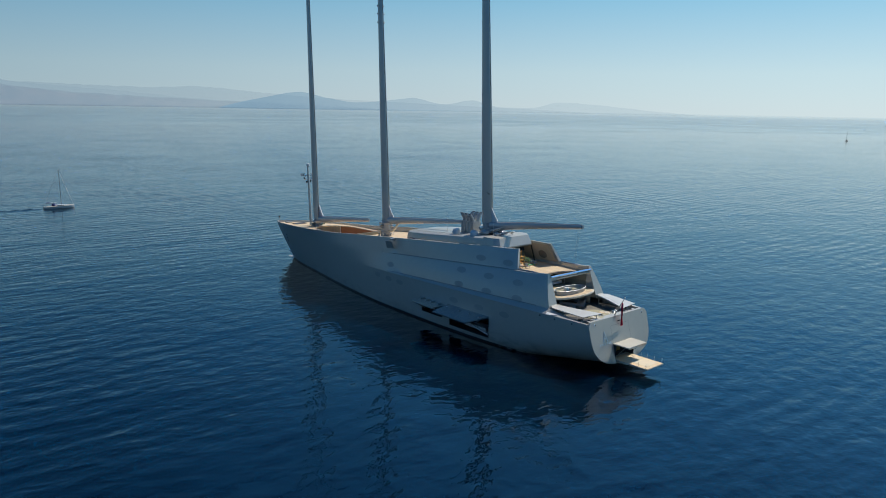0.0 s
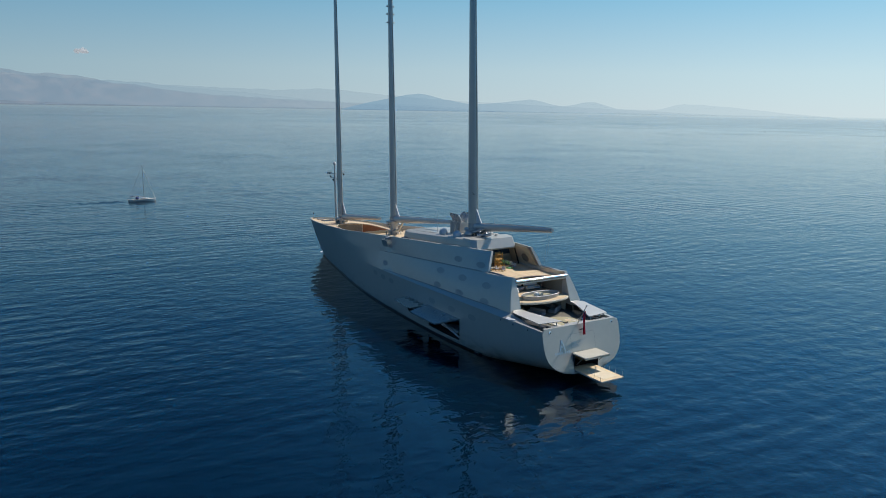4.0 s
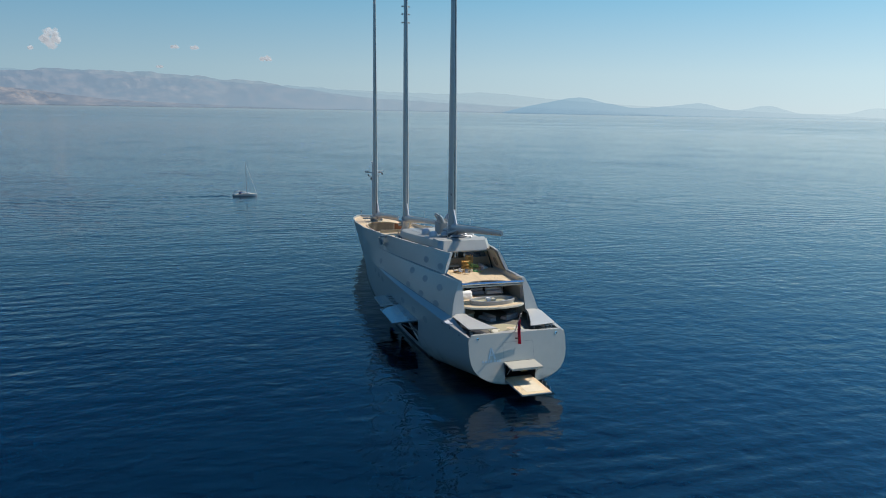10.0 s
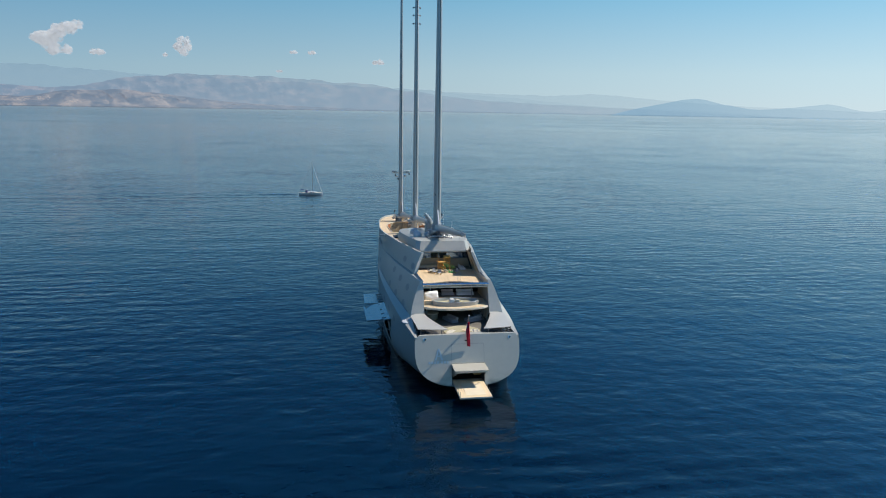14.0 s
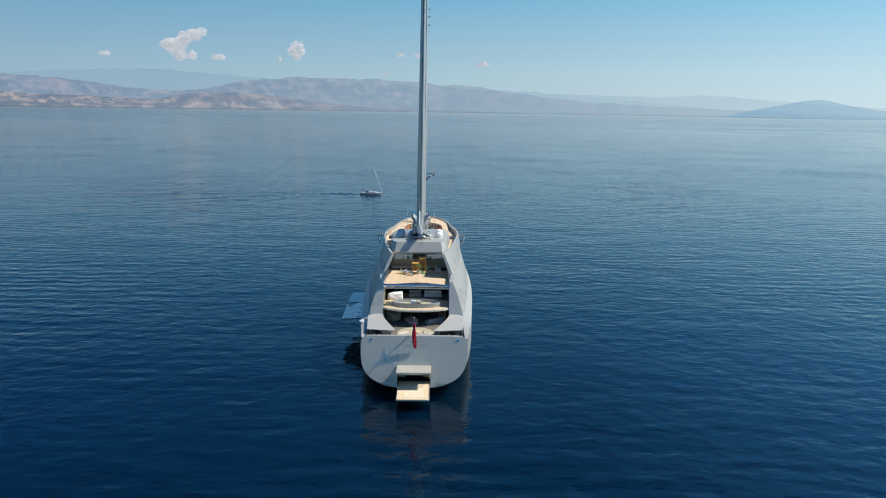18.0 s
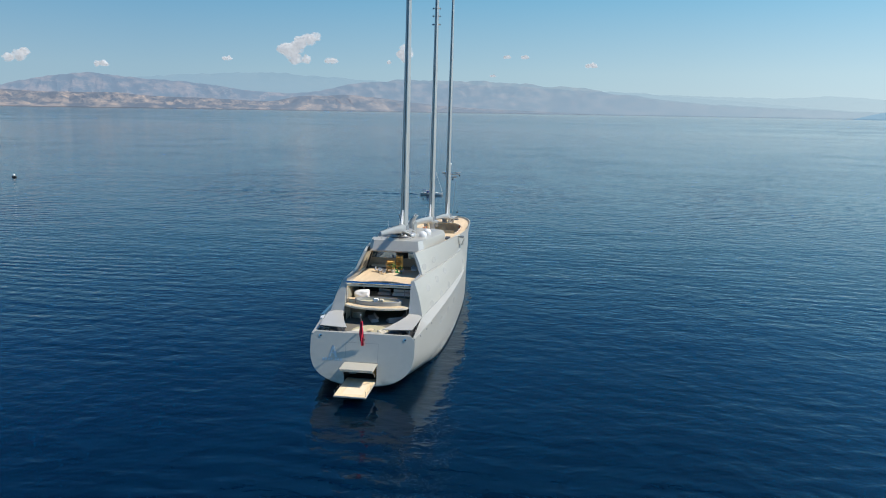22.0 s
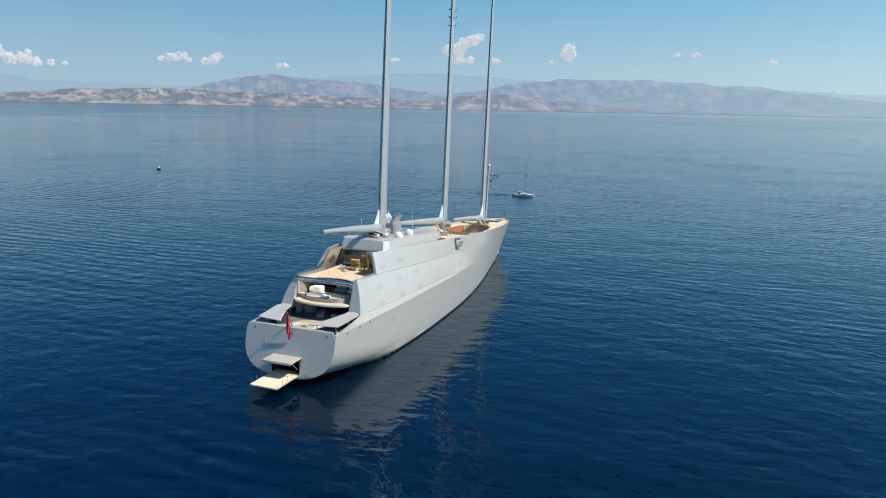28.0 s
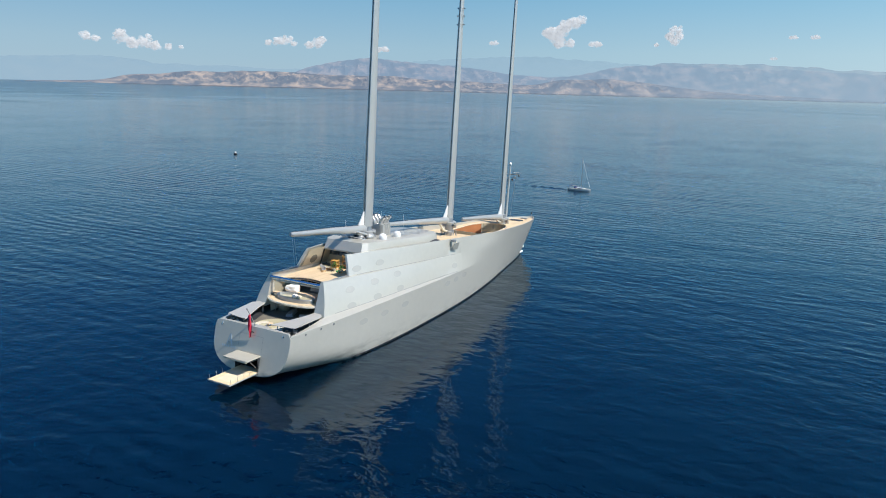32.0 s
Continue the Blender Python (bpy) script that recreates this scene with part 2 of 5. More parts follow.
def sea_mesh():
    rs = [0] + [6 * 1.13 ** k for k in range(56)]
    rs = [r for r in rs if r < 4700] + [4800]
    n = 96
    verts, faces = [(0, 0, 0)], []
    for r in rs[1:]:
        lift = sea_z(r)
        verts += [(r * math.cos(2 * math.pi * k / n), r * math.sin(2 * math.pi * k / n), lift) for k in range(n)]
    for k in range(n):
        faces.append((0, 1 + k, 1 + (k + 1) % n))
    for i in range(len(rs) - 2):
        for k in range(n):
            a, b = 1 + i * n + k, 1 + i * n + (k + 1) % n
            faces.append((a, a + n, b + n, b))
    return mesh_of("sea", verts, faces, smooth=True)


def sea_material():
    m = bpy.data.materials.new("deep_water")
    m.use_nodes = True
    n, l = m.node_tree.nodes, m.node_tree.links
    p = n["Principled BSDF"]
    p.inputs["IOR"].default_value = 1.43
    p.inputs["Specular Tint"].default_value = (0.42, 0.88, 1.0, 1)
    p.inputs["Roughness"].default_value = 0.06
    co = n.new("ShaderNodeTexCoord")
    height = None

    def layer(scale, stretch, turn, detail, gain, distort=0.3):
        mp, t, g = n.new("ShaderNodeMapping"), n.new("ShaderNodeTexNoise"), n.new("ShaderNodeMath")
        mp.inputs["Rotation"].default_value = (0, 0, radians(turn))
        mp.inputs["Scale"].default_value = (stretch, 1, 1)
        t.inputs["Scale"].default_value, t.inputs["Detail"].default_value = scale, detail
        t.inputs["Distortion"].default_value = distort
        g.operation = "MULTIPLY"
        g.inputs[1].default_value = gain
        l.new(co.outputs["Object"], mp.inputs[0])
        l.new(mp.outputs[0], t.inputs[0])
        l.new(t.outputs[0], g.inputs[0])
        return g.outputs[0]

    # trains of long-crested ripples, in patches
    train, patch, gate, swell = n.new("ShaderNodeTexWave"), n.new("ShaderNodeTexNoise"), n.new("ShaderNodeMapRange"), n.new("ShaderNodeMath")
    train.bands_direction = "Y"
    for key, v in (("Scale", 0.058), ("Distortion", 11.0), ("Detail", 2.5), ("Detail Scale", 0.32), ("Detail Roughness", 0.5)):
        train.inputs[key].default_value = v
    patch.inputs["Scale"].default_value, patch.inputs["Detail"].default_value = 0.0091, 3
    gate.inputs["From Min"].default_value, gate.inputs["From Max"].default_value = 0.40, 0.66
    gate.inputs["To Max"].default_value = 1.0
    swell.operation = "MULTIPLY"
    l.new(co.outputs["Object"], train.inputs[0])
    l.new(co.outputs["Object"], patch.inputs[0])
    l.new(patch.outputs[0], gate.inputs[0])
    # calmer in the lee round the yacht
    reach, lee, spread = n.new("ShaderNodeVectorMath"), n.new("ShaderNodeMapRange"), n.new("ShaderNodeMath")
    reach.operation, spread.operation = "DISTANCE", "MULTIPLY"
    reach.inputs[1].default_value = (0, 60, 0)
    lee.inputs["From Min"].default_value, lee.inputs["From Max"].default_value = 35, 170
    lee.inputs["To Min"].default_value, lee.inputs["To Max"].default_value = 0.04, 0.25
    l.new(co.outputs["Object"], reach.inputs[0])
    l.new(reach.outputs["Value"], lee.inputs[0])
    l.new(gate.outputs[0], spread.inputs[0])
    l.new(lee.outputs[0], spread.inputs[1])
    l.new(train.outputs["Fac"], swell.inputs[0])
    l.new(spread.outputs[0], swell.inputs[1])
    for part_of in (swell.outputs[0], layer(0.05, 0.5, 12, 1, 0.8), layer(0.15, 0.75, -16, 1.5, 0.36), layer(0.34, 0.65, 14, 1.5, 0.42), layer(0.95, 0.75, -14, 2, 0.125)):
        if height is None:
            height = part_of
        else:
            a = n.new("ShaderNodeMath")
            l.new(height, a.inputs[0])
            l.new(part_of, a.inputs[1])
            height = a.outputs[0]
    b = n.new("ShaderNodeBump")
    b.inputs["Strength"].default_value, b.inputs["Distance"].default_value = 1.0, 0.5
    l.new(height, b.inputs["Height"])
    l.new(b.outputs[0], p.inputs["Normal"])
    # ripples die down towards the far shore
    away, calm = n.new("ShaderNodeVectorMath"), n.new("ShaderNodeMapRange")
    away.operation = "LENGTH"
    l.new(co.outputs["Object"], away.inputs[0])
    calm.inputs["From Min"].default_value, calm.inputs["From Max"].default_value = 350, 2400
    calm.inputs["To Min"].default_value, calm.inputs["To Max"].default_value = 1.0, 0.44
    l.new(away.outputs["Value"], calm.inputs[0])
    # broad patches of smoother and rougher water
    paw, pawr, pawm = n.new("ShaderNodeTexNoise"), n.new("ShaderNodeMapRange"), n.new("ShaderNodeMath")
    paw.inputs["Scale"].default_value, paw.inputs["Detail"].default_value = 0.011, 3
    l.new(co.outputs["Object"], paw.inputs[0])
    pawr.inputs["From Min"].default_value, pawr.inputs["From Max"].default_value = 0.3, 0.7
    pawr.inputs["To Min"].default_value, pawr.inputs["To Max"].default_value = 0.72, 1.2
    l.new(paw.outputs[0], pawr.inputs[0])
    pawm.operation = "MULTIPLY"
    l.new(calm.outputs[0], pawm.inputs[0])
    l.new(pawr.outputs[0], pawm.inputs[1])
    tone, mixc = n.new("ShaderNodeTexNoise"), n.new("ShaderNodeMix")
    tone.inputs["Scale"].default_value, tone.inputs["Detail"].default_value = 0.006, 4
    mixc.data_type = "RGBA"
    mixc.inputs["A"].default_value = (0.0001, 0.0049, 0.0134, 1)
    mixc.inputs["B"].default_value = (0.0001, 0.0062, 0.0170, 1)
    l.new(co.outputs["Object"], tone.inputs[0])
    l.new(tone.outputs[0], mixc.inputs["Factor"])
    l.new(mixc.outputs["Result"], p.inputs["Base Color"])
    # light comes back from some metres down, so shade on the water is soft
    p.inputs["Subsurface Weight"].default_value = 1.0
    p.inputs["Subsurface Radius"].default_value = (1, 1, 1)
    p.inputs["Subsurface Scale"].default_value = 1.0
    # wind-ruffled streaks far out
    far, band, streak, mp2, thr, mul, rough = (n.new("ShaderNodeVectorMath"), n.new("ShaderNodeMapRange"), n.new("ShaderNodeTexNoise"), n.new("ShaderNodeMapping"),
                                               n.new("ShaderNodeMapRange"), n.new("ShaderNodeMath"), n.new("ShaderNodeMapRange"))
    far.operation = "LENGTH"
    l.new(co.outputs["Object"], far.inputs[0])
    band.interpolation_type = "SMOOTHSTEP"
    band.inputs["From Min"].default_value, band.inputs["From Max"].default_value = 700, 3300
    band.inputs["To Min"].default_value, band.inputs["To Max"].default_value = -0.15, 0.42
    l.new(far.outputs["Value"], band.inputs[0])
    mp2.inputs["Rotation"].default_value = (0, 0, radians(-20))
    mp2.inputs["Scale"].default_value = (0.0011, 0.0052, 1)
    l.new(co.outputs["Object"], mp2.inputs[0])
    l.new(mp2.outputs[0], streak.inputs[0])
    streak.inputs["Scale"].default_value, streak.inputs["Detail"].default_value = 1.0, 4
    l.new(band.outputs[0], mul.inputs[0])
    l.new(streak.outputs[0], mul.inputs[1])
    thr.inputs["From Min"].default_value, thr.inputs["From Max"].default_value = 0.60, 0.86
    l.new(mul.outputs[0], thr.inputs[0])
    rough.inputs["To Min"].default_value, rough.inputs["To Max"].default_value = 0.0, 0.08
    l.new(thr.outputs[0], rough.inputs[0])
    # unseen wavelets blur the reflection more the farther off it lies
    blur, both = n.new("ShaderNodeMapRange"), n.new("ShaderNodeMath")
    blur.inputs["From Min"].default_value, blur.inputs["From Max"].default_value = 300, 3200
    blur.inputs["To Min"].default_value, blur.inputs["To Max"].default_value = 0.05, 0.09
    l.new(far.outputs["Value"], blur.inputs[0])
    l.new(blur.outputs[0], both.inputs[0])
    l.new(rough.outputs[0], both.inputs[1])
    ruffle = n.new("ShaderNodeMath")
    hush, hushed = n.new("ShaderNodeMapRange"), n.new("ShaderNodeMath")
    hush.inputs["From Min"].default_value, hush.inputs["From Max"].default_value = 70, 150
    hush.inputs["To Min"].default_value, hush.inputs["To Max"].default_value = 0.84, 1.0
    l.new(reach.outputs["Value"], hush.inputs[0])
    hushed.operation = "MULTIPLY"
    l.new(pawm.outputs[0], hushed.inputs[0])
    l.new(hush.outputs[0], hushed.inputs[1])
    l.new(hushed.outputs[0], ruffle.inputs[0])
    l.new(thr.outputs[0], ruffle.inputs[1])
    l.new(ruffle.outputs[0], b.inputs["Strength"])
    l.new(both.outputs[0], p.inputs["Roughness"])
    # thin summer mist to the east, put into the water as transparency
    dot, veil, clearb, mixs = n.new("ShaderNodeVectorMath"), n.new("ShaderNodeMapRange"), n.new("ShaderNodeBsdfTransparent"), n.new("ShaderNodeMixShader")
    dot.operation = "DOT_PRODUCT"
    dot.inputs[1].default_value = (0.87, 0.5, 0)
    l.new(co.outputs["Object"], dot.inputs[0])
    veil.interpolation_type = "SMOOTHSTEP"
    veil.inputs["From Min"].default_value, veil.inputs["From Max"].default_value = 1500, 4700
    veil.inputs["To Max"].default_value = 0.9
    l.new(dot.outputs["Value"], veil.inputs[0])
    # and a lighter haze, also painted as transparency, over all distant water
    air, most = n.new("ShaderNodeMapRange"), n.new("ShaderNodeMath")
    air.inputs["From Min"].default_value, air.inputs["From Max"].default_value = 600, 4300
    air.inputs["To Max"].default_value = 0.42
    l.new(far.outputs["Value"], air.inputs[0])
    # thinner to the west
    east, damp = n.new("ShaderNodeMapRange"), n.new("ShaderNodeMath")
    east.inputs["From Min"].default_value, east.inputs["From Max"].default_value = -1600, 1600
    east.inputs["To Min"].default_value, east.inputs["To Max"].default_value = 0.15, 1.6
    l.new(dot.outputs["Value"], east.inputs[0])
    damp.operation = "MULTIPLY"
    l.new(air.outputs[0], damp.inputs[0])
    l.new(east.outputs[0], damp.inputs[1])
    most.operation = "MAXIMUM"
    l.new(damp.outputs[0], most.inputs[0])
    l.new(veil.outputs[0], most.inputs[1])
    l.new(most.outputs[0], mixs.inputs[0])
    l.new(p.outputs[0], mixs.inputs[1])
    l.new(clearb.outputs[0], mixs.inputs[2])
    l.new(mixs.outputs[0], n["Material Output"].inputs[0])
    return m


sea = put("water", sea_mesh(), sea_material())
tagged(sea, "deep blue calm sea with small wind ripples", "sea", kind="structure")


# ---- far land and clouds ----
def land_material(name, low, high, haze, share, patch=0.0, mist=(0.0, 0.0)):
    """Far hills: rock and scrub, with the haze painted over them as an even glow."""
    m = bpy.data.materials.new(name)
    m.use_nodes = True
    n, l = m.node_tree.nodes, m.node_tree.links
    p = n["Principled BSDF"]
    p.inputs["Roughness"].default_value = 0.9
    co, t, t2 = n.new("ShaderNodeTexCoord"), n.new("ShaderNodeTexNoise"), n.new("ShaderNodeTexNoise")
    t.inputs["Scale"].default_value, t.inputs["Detail"].default_value = 0.011, 9
    t2.inputs["Scale"].default_value, t2.inputs["Detail"].default_value = 0.07, 6
    mp = n.new("ShaderNodeMapping")
    mp.inputs["Scale"].default_value = (1, 1, 2.4)
    l.new(co.outputs["Object"], mp.inputs[0])
    l.new(mp.outputs[0], t.inputs[0])
    l.new(mp.outputs[0], t2.inputs[0])
    mx = n.new("ShaderNodeMath")
    mx.operation = "MULTIPLY_ADD"
    mx.inputs[1].default_value, mx.inputs[2].default_value = 0.35, 0
    l.new(t2.outputs[0], mx.inputs[0])
    l.new(t.outputs[0], mx.inputs[2])
    r = n.new("ShaderNodeMapRange")
    r.inputs["From Min"].default_value, r.inputs["From Max"].default_value = 0.56 - patch, 0.80 - patch
    l.new(mx.outputs[0], r.inputs[0])
    c = n.new("ShaderNodeMix")
    c.data_type = "RGBA"
    c.inputs["A"].default_value, c.inputs["B"].default_value = (*low, 1), (*high, 1)
    l.new(r.outputs[0], c.inputs["Factor"])
    l.new(c.outputs["Result"], p.inputs["Base Color"])
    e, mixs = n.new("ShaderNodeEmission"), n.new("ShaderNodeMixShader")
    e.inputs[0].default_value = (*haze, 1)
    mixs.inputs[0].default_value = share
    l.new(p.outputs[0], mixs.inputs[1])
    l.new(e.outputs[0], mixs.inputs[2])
    # transparency stands in for mist: the sky's own tone shows through the hills
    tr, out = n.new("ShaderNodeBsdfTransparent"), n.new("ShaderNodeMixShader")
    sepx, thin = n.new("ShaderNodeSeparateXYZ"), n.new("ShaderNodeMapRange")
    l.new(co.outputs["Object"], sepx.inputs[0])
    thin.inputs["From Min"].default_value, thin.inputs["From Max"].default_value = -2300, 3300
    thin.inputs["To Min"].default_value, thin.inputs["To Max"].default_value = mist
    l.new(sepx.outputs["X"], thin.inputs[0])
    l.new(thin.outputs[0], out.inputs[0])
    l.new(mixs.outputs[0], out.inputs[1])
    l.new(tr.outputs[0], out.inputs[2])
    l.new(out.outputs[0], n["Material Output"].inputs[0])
    return m


def ridge(name, label, far, depth, profile, mat, rough, seed, fine=0.3):
    """Hills round the horizon: (bearing, rise in milliradians) gives the skyline; spurs and gullies come from noise."""
    a0, a1 = profile[0][0], profile[-1][0]
    cols, rows = int((a1 - a0) * 9), 30
    foot = sea_z(far) - 1.0
    verts, faces = [], []
    for i in range(cols + 1):
        az = a0 + (a1 - a0) * i / cols
        crest = smooth(az, profile) * 0.001 * far
        crest *= 1 + 0.06 * noise.noise((az * 0.6, seed, 0)) + 0.03 * noise.noise((az * 1.9, seed, 4))
        for j in range(rows + 1):
            s = j / rows
            r = far + depth * s
            bend = 0.9 * noise.noise((az * 0.15, s * 1.5, seed + 9))
            spur = noise.ridged_multi_fractal((az * fine + bend, s * 1.3, seed), 0.9, 2.1, 6, 1.0, 2.0) - 1.1
            h = crest * (s ** 0.85) * (1 + rough * spur * (1 - s ** 2.5))
            h = max(h, crest * 0.03 * s) if s > 0 else -4
            b = radians(az)
            verts.append((r * math.sin(b), r * math.cos(b), foot + h * (1 + depth * s / far)))
    k = rows + 1
    for i in range(cols):
        for j in range(rows):
            a = i * k + j
            faces.append((a, a + 1, a + k + 1, a + k))
    ob = put(name, mesh_of(name, verts, faces, smooth=True), mat)
    return tagged(ob, label, "hills", kind="structure")


# each range carries its share of haze in its own material
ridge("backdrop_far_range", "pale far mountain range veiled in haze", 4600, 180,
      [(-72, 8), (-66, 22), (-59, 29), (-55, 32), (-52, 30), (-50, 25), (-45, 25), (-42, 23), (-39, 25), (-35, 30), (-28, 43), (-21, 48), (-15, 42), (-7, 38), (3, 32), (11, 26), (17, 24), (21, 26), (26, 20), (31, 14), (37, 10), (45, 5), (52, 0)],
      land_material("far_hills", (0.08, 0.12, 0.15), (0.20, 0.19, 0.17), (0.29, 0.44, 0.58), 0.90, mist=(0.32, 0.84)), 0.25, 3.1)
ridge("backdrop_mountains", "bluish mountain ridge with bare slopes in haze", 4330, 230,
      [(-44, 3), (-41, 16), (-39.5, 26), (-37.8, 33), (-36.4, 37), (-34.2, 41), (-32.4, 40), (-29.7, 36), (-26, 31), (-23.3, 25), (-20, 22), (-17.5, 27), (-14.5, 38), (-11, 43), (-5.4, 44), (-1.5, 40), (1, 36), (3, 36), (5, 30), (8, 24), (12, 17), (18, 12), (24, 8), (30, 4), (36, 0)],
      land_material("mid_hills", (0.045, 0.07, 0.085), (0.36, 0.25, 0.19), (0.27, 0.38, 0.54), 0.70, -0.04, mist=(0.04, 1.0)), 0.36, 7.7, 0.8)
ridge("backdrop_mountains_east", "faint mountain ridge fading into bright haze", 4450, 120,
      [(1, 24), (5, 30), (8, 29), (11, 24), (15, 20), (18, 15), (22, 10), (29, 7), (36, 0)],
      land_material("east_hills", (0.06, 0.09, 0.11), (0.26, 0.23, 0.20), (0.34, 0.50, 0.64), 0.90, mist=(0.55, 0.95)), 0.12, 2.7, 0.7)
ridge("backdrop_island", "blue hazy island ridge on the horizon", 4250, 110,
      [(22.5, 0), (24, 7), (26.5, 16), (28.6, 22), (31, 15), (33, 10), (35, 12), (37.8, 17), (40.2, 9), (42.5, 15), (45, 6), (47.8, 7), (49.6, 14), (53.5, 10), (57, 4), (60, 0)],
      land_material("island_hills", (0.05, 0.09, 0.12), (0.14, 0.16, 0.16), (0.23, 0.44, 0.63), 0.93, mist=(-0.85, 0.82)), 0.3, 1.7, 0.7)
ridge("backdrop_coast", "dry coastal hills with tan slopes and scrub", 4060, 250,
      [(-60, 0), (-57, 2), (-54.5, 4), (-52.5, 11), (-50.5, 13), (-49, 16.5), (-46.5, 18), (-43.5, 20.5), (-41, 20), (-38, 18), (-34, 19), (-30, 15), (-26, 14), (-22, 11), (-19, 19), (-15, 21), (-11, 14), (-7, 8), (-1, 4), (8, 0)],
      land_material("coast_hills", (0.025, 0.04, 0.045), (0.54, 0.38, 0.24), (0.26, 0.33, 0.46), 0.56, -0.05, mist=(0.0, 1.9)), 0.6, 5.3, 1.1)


puff = bmesh.new()
bmesh.ops.create_icosphere(puff, subdivisions=2, radius=1)
PUFF_VERTS = [v.co.copy() for v in puff.verts]
PUFF_FACES = [tuple(v.index for v in f.verts) for f in puff.faces]
puff.free()


def cloud(az, z, lobes, seed):
    """Heaped puffs round lobes (across, up, radius): thick in the heart, thin and ragged at the rim."""
    rnd = random.Random(seed)
    far = 4750.0
    verts, faces = [], []
    for cx, cz, size in [(0.92 * a, 0.92 * b, 0.84 * c) for a, b, c in lobes]:
        for count in range(18):
            d = rnd.random() ** 0.6
            turn = rnd.uniform(0, 2 * math.pi)
            c = Vector((cx + d * math.cos(turn) * size, rnd.uniform(-0.8, 0.8) * size, cz + d * math.sin(turn) * size * 0.85))
            r = size * (0.5 * (1 - d) + rnd.uniform(0.12, 0.3))
            base = len(verts)
            for u in PUFF_VERTS:
                q = u * r
                q *= 1 + 0.55 * noise.fractal((q + c) * (1.6 / size), 1.0, 2.0, 3)
                verts.append((q.x * 1.15 + c.x, q.y + c.y, q.z + c.z))
            faces += [(i + base, j + base, k + base) for i, j, k in PUFF_FACES]
    me = bpy.data.meshes.new("cloud")
    me.from_pydata(verts, [], faces)
    me.update()
    me.shade_smooth()
    b = radians(az)
    ob = put("cloud", me, CLOUD, at=Matrix.Translation((far * math.sin(b), far * math.cos(b), z)) @ Matrix.Rotation(-b, 4, "Z"))
    return tagged(ob, "small white fair-weather cumulus cloud low over the mountains", "cloud", "clouds over the coast", "structure")


def cloud_material(name):
    """Vapour with sunlit glow and haze put in as emission; each puff hides a little of the sky, more in its dense
    knots.
    """
    m = bpy.data.materials.new(name)
    m.use_nodes = True
    n, l = m.node_tree.nodes, m.node_tree.links
    p = n["Principled BSDF"]
    p.inputs["Base Color"].default_value = (0.92, 0.90, 0.87, 1)
    p.inputs["Roughness"].default_value = 1
    p.inputs["Specular IOR Level"].default_value = 0
    t, mx, e, thin = n.new("ShaderNodeBsdfTransparent"), n.new("ShaderNodeMixShader"), n.new("ShaderNodeEmission"), n.new("ShaderNodeMixShader")
    e.inputs[0].default_value = (0.60, 0.64, 0.70, 1)
    mx.inputs[0].default_value = 0.72
    l.new(p.outputs[0], mx.inputs[1])
    l.new(e.outputs[0], mx.inputs[2])
    co, knots, share = n.new("ShaderNodeTexCoord"), n.new("ShaderNodeTexNoise"), n.new("ShaderNodeMapRange")
    knots.inputs["Scale"].default_value, knots.inputs["Detail"].default_value = 0.05, 6
    share.inputs["From Min"].default_value, share.inputs["From Max"].default_value = 0.35, 0.65
    share.inputs["To Min"].default_value, share.inputs["To Max"].default_value = 0.10, 0.46
    l.new(co.outputs["Object"], knots.inputs[0])
    l.new(knots.outputs[0], share.inputs[0])
    l.new(share.outputs[0], thin.inputs[0])
    l.new(t.outputs[0], thin.inputs[1])
    l.new(mx.outputs[0], thin.inputs[2])
    l.new(thin.outputs[0], n["Material Output"].inputs[0])
    return m


CLOUD = cloud_material("cloud")
cloud(-19.3, 430, [(-48, -15, 75), (-100, -10, 48), (18, 35, 55), (75, 60, 52), (122, 78, 36), (55, -75, 36), (-18, -78, 45)], 1)
cloud(-10.95, 398, [(12, 42, 46), (-28, 8, 34), (6, -26, 32), (-112, -48, 17), (36, 10, 28)], 2)
cloud(-51.9, 276, [(-300, 35, 34), (-235, 20, 26), (-85, 40, 50), (-20, 0, 44), (60, 14, 52), (125, -12, 36), (205, -16, 26), (285, -14, 17)], 3)
cloud(-41.4, 318, [(-85, -6, 26), (-20, 6, 38), (42, 14, 40), (88, -8, 22)], 4)
cloud(-38.7, 318, [(-50, -14, 32), (8, 4, 42), (42, 26, 30)], 5)
for k, (az, z, size) in enumerate(((-33.5, 290, 32), (-24.7, 350, 24), (-16.8, 354, 33), (-2.8, 398, 20), (-1.4, 398, 21), (3.8, 346, 30), (-3.9, 276, 16))):
    cloud(az, z, [(-size * 0.6, 0, size * 0.7), (size * 0.5, size * 0.1, size * 0.8), (size * 1.2, -size * 0.1, size * 0.4)], 20 + k)


# ---- the yacht: bow to +y, starboard to +x ----
yacht = thing("sailing_yacht", "huge silver-grey three-masted sailing yacht lying still on the water", "yacht")

WATERLINE = [(-4, 9.0), (6, 9.9), (13, 10.5), (22, 11.0), (32, 11.5), (43, 11.75), (55, 11.6), (70, 10.8), (88, 8.6), (100, 6.6), (112, 4.4), (122, 2.2), (130, 0.0), (136, -2.4), (143, -6.0)]
KNUCKLE_X = [(-4, 9.3), (0, 9.5), (9.4, 10.5), (21, 11.3), (31, 11.8), (43, 12.05), (62, 11.6), (80, 10.5), (95, 9.4), (105, 8.3), (120, 6.0), (143, 0.5)]
KNUCKLE_Z = [(-4, 9.7), (0, 9.75), (10, 9.9), (31, 9.9), (43, 9.75), (62, 9.2), (80, 8.5), (143, 7.0)]
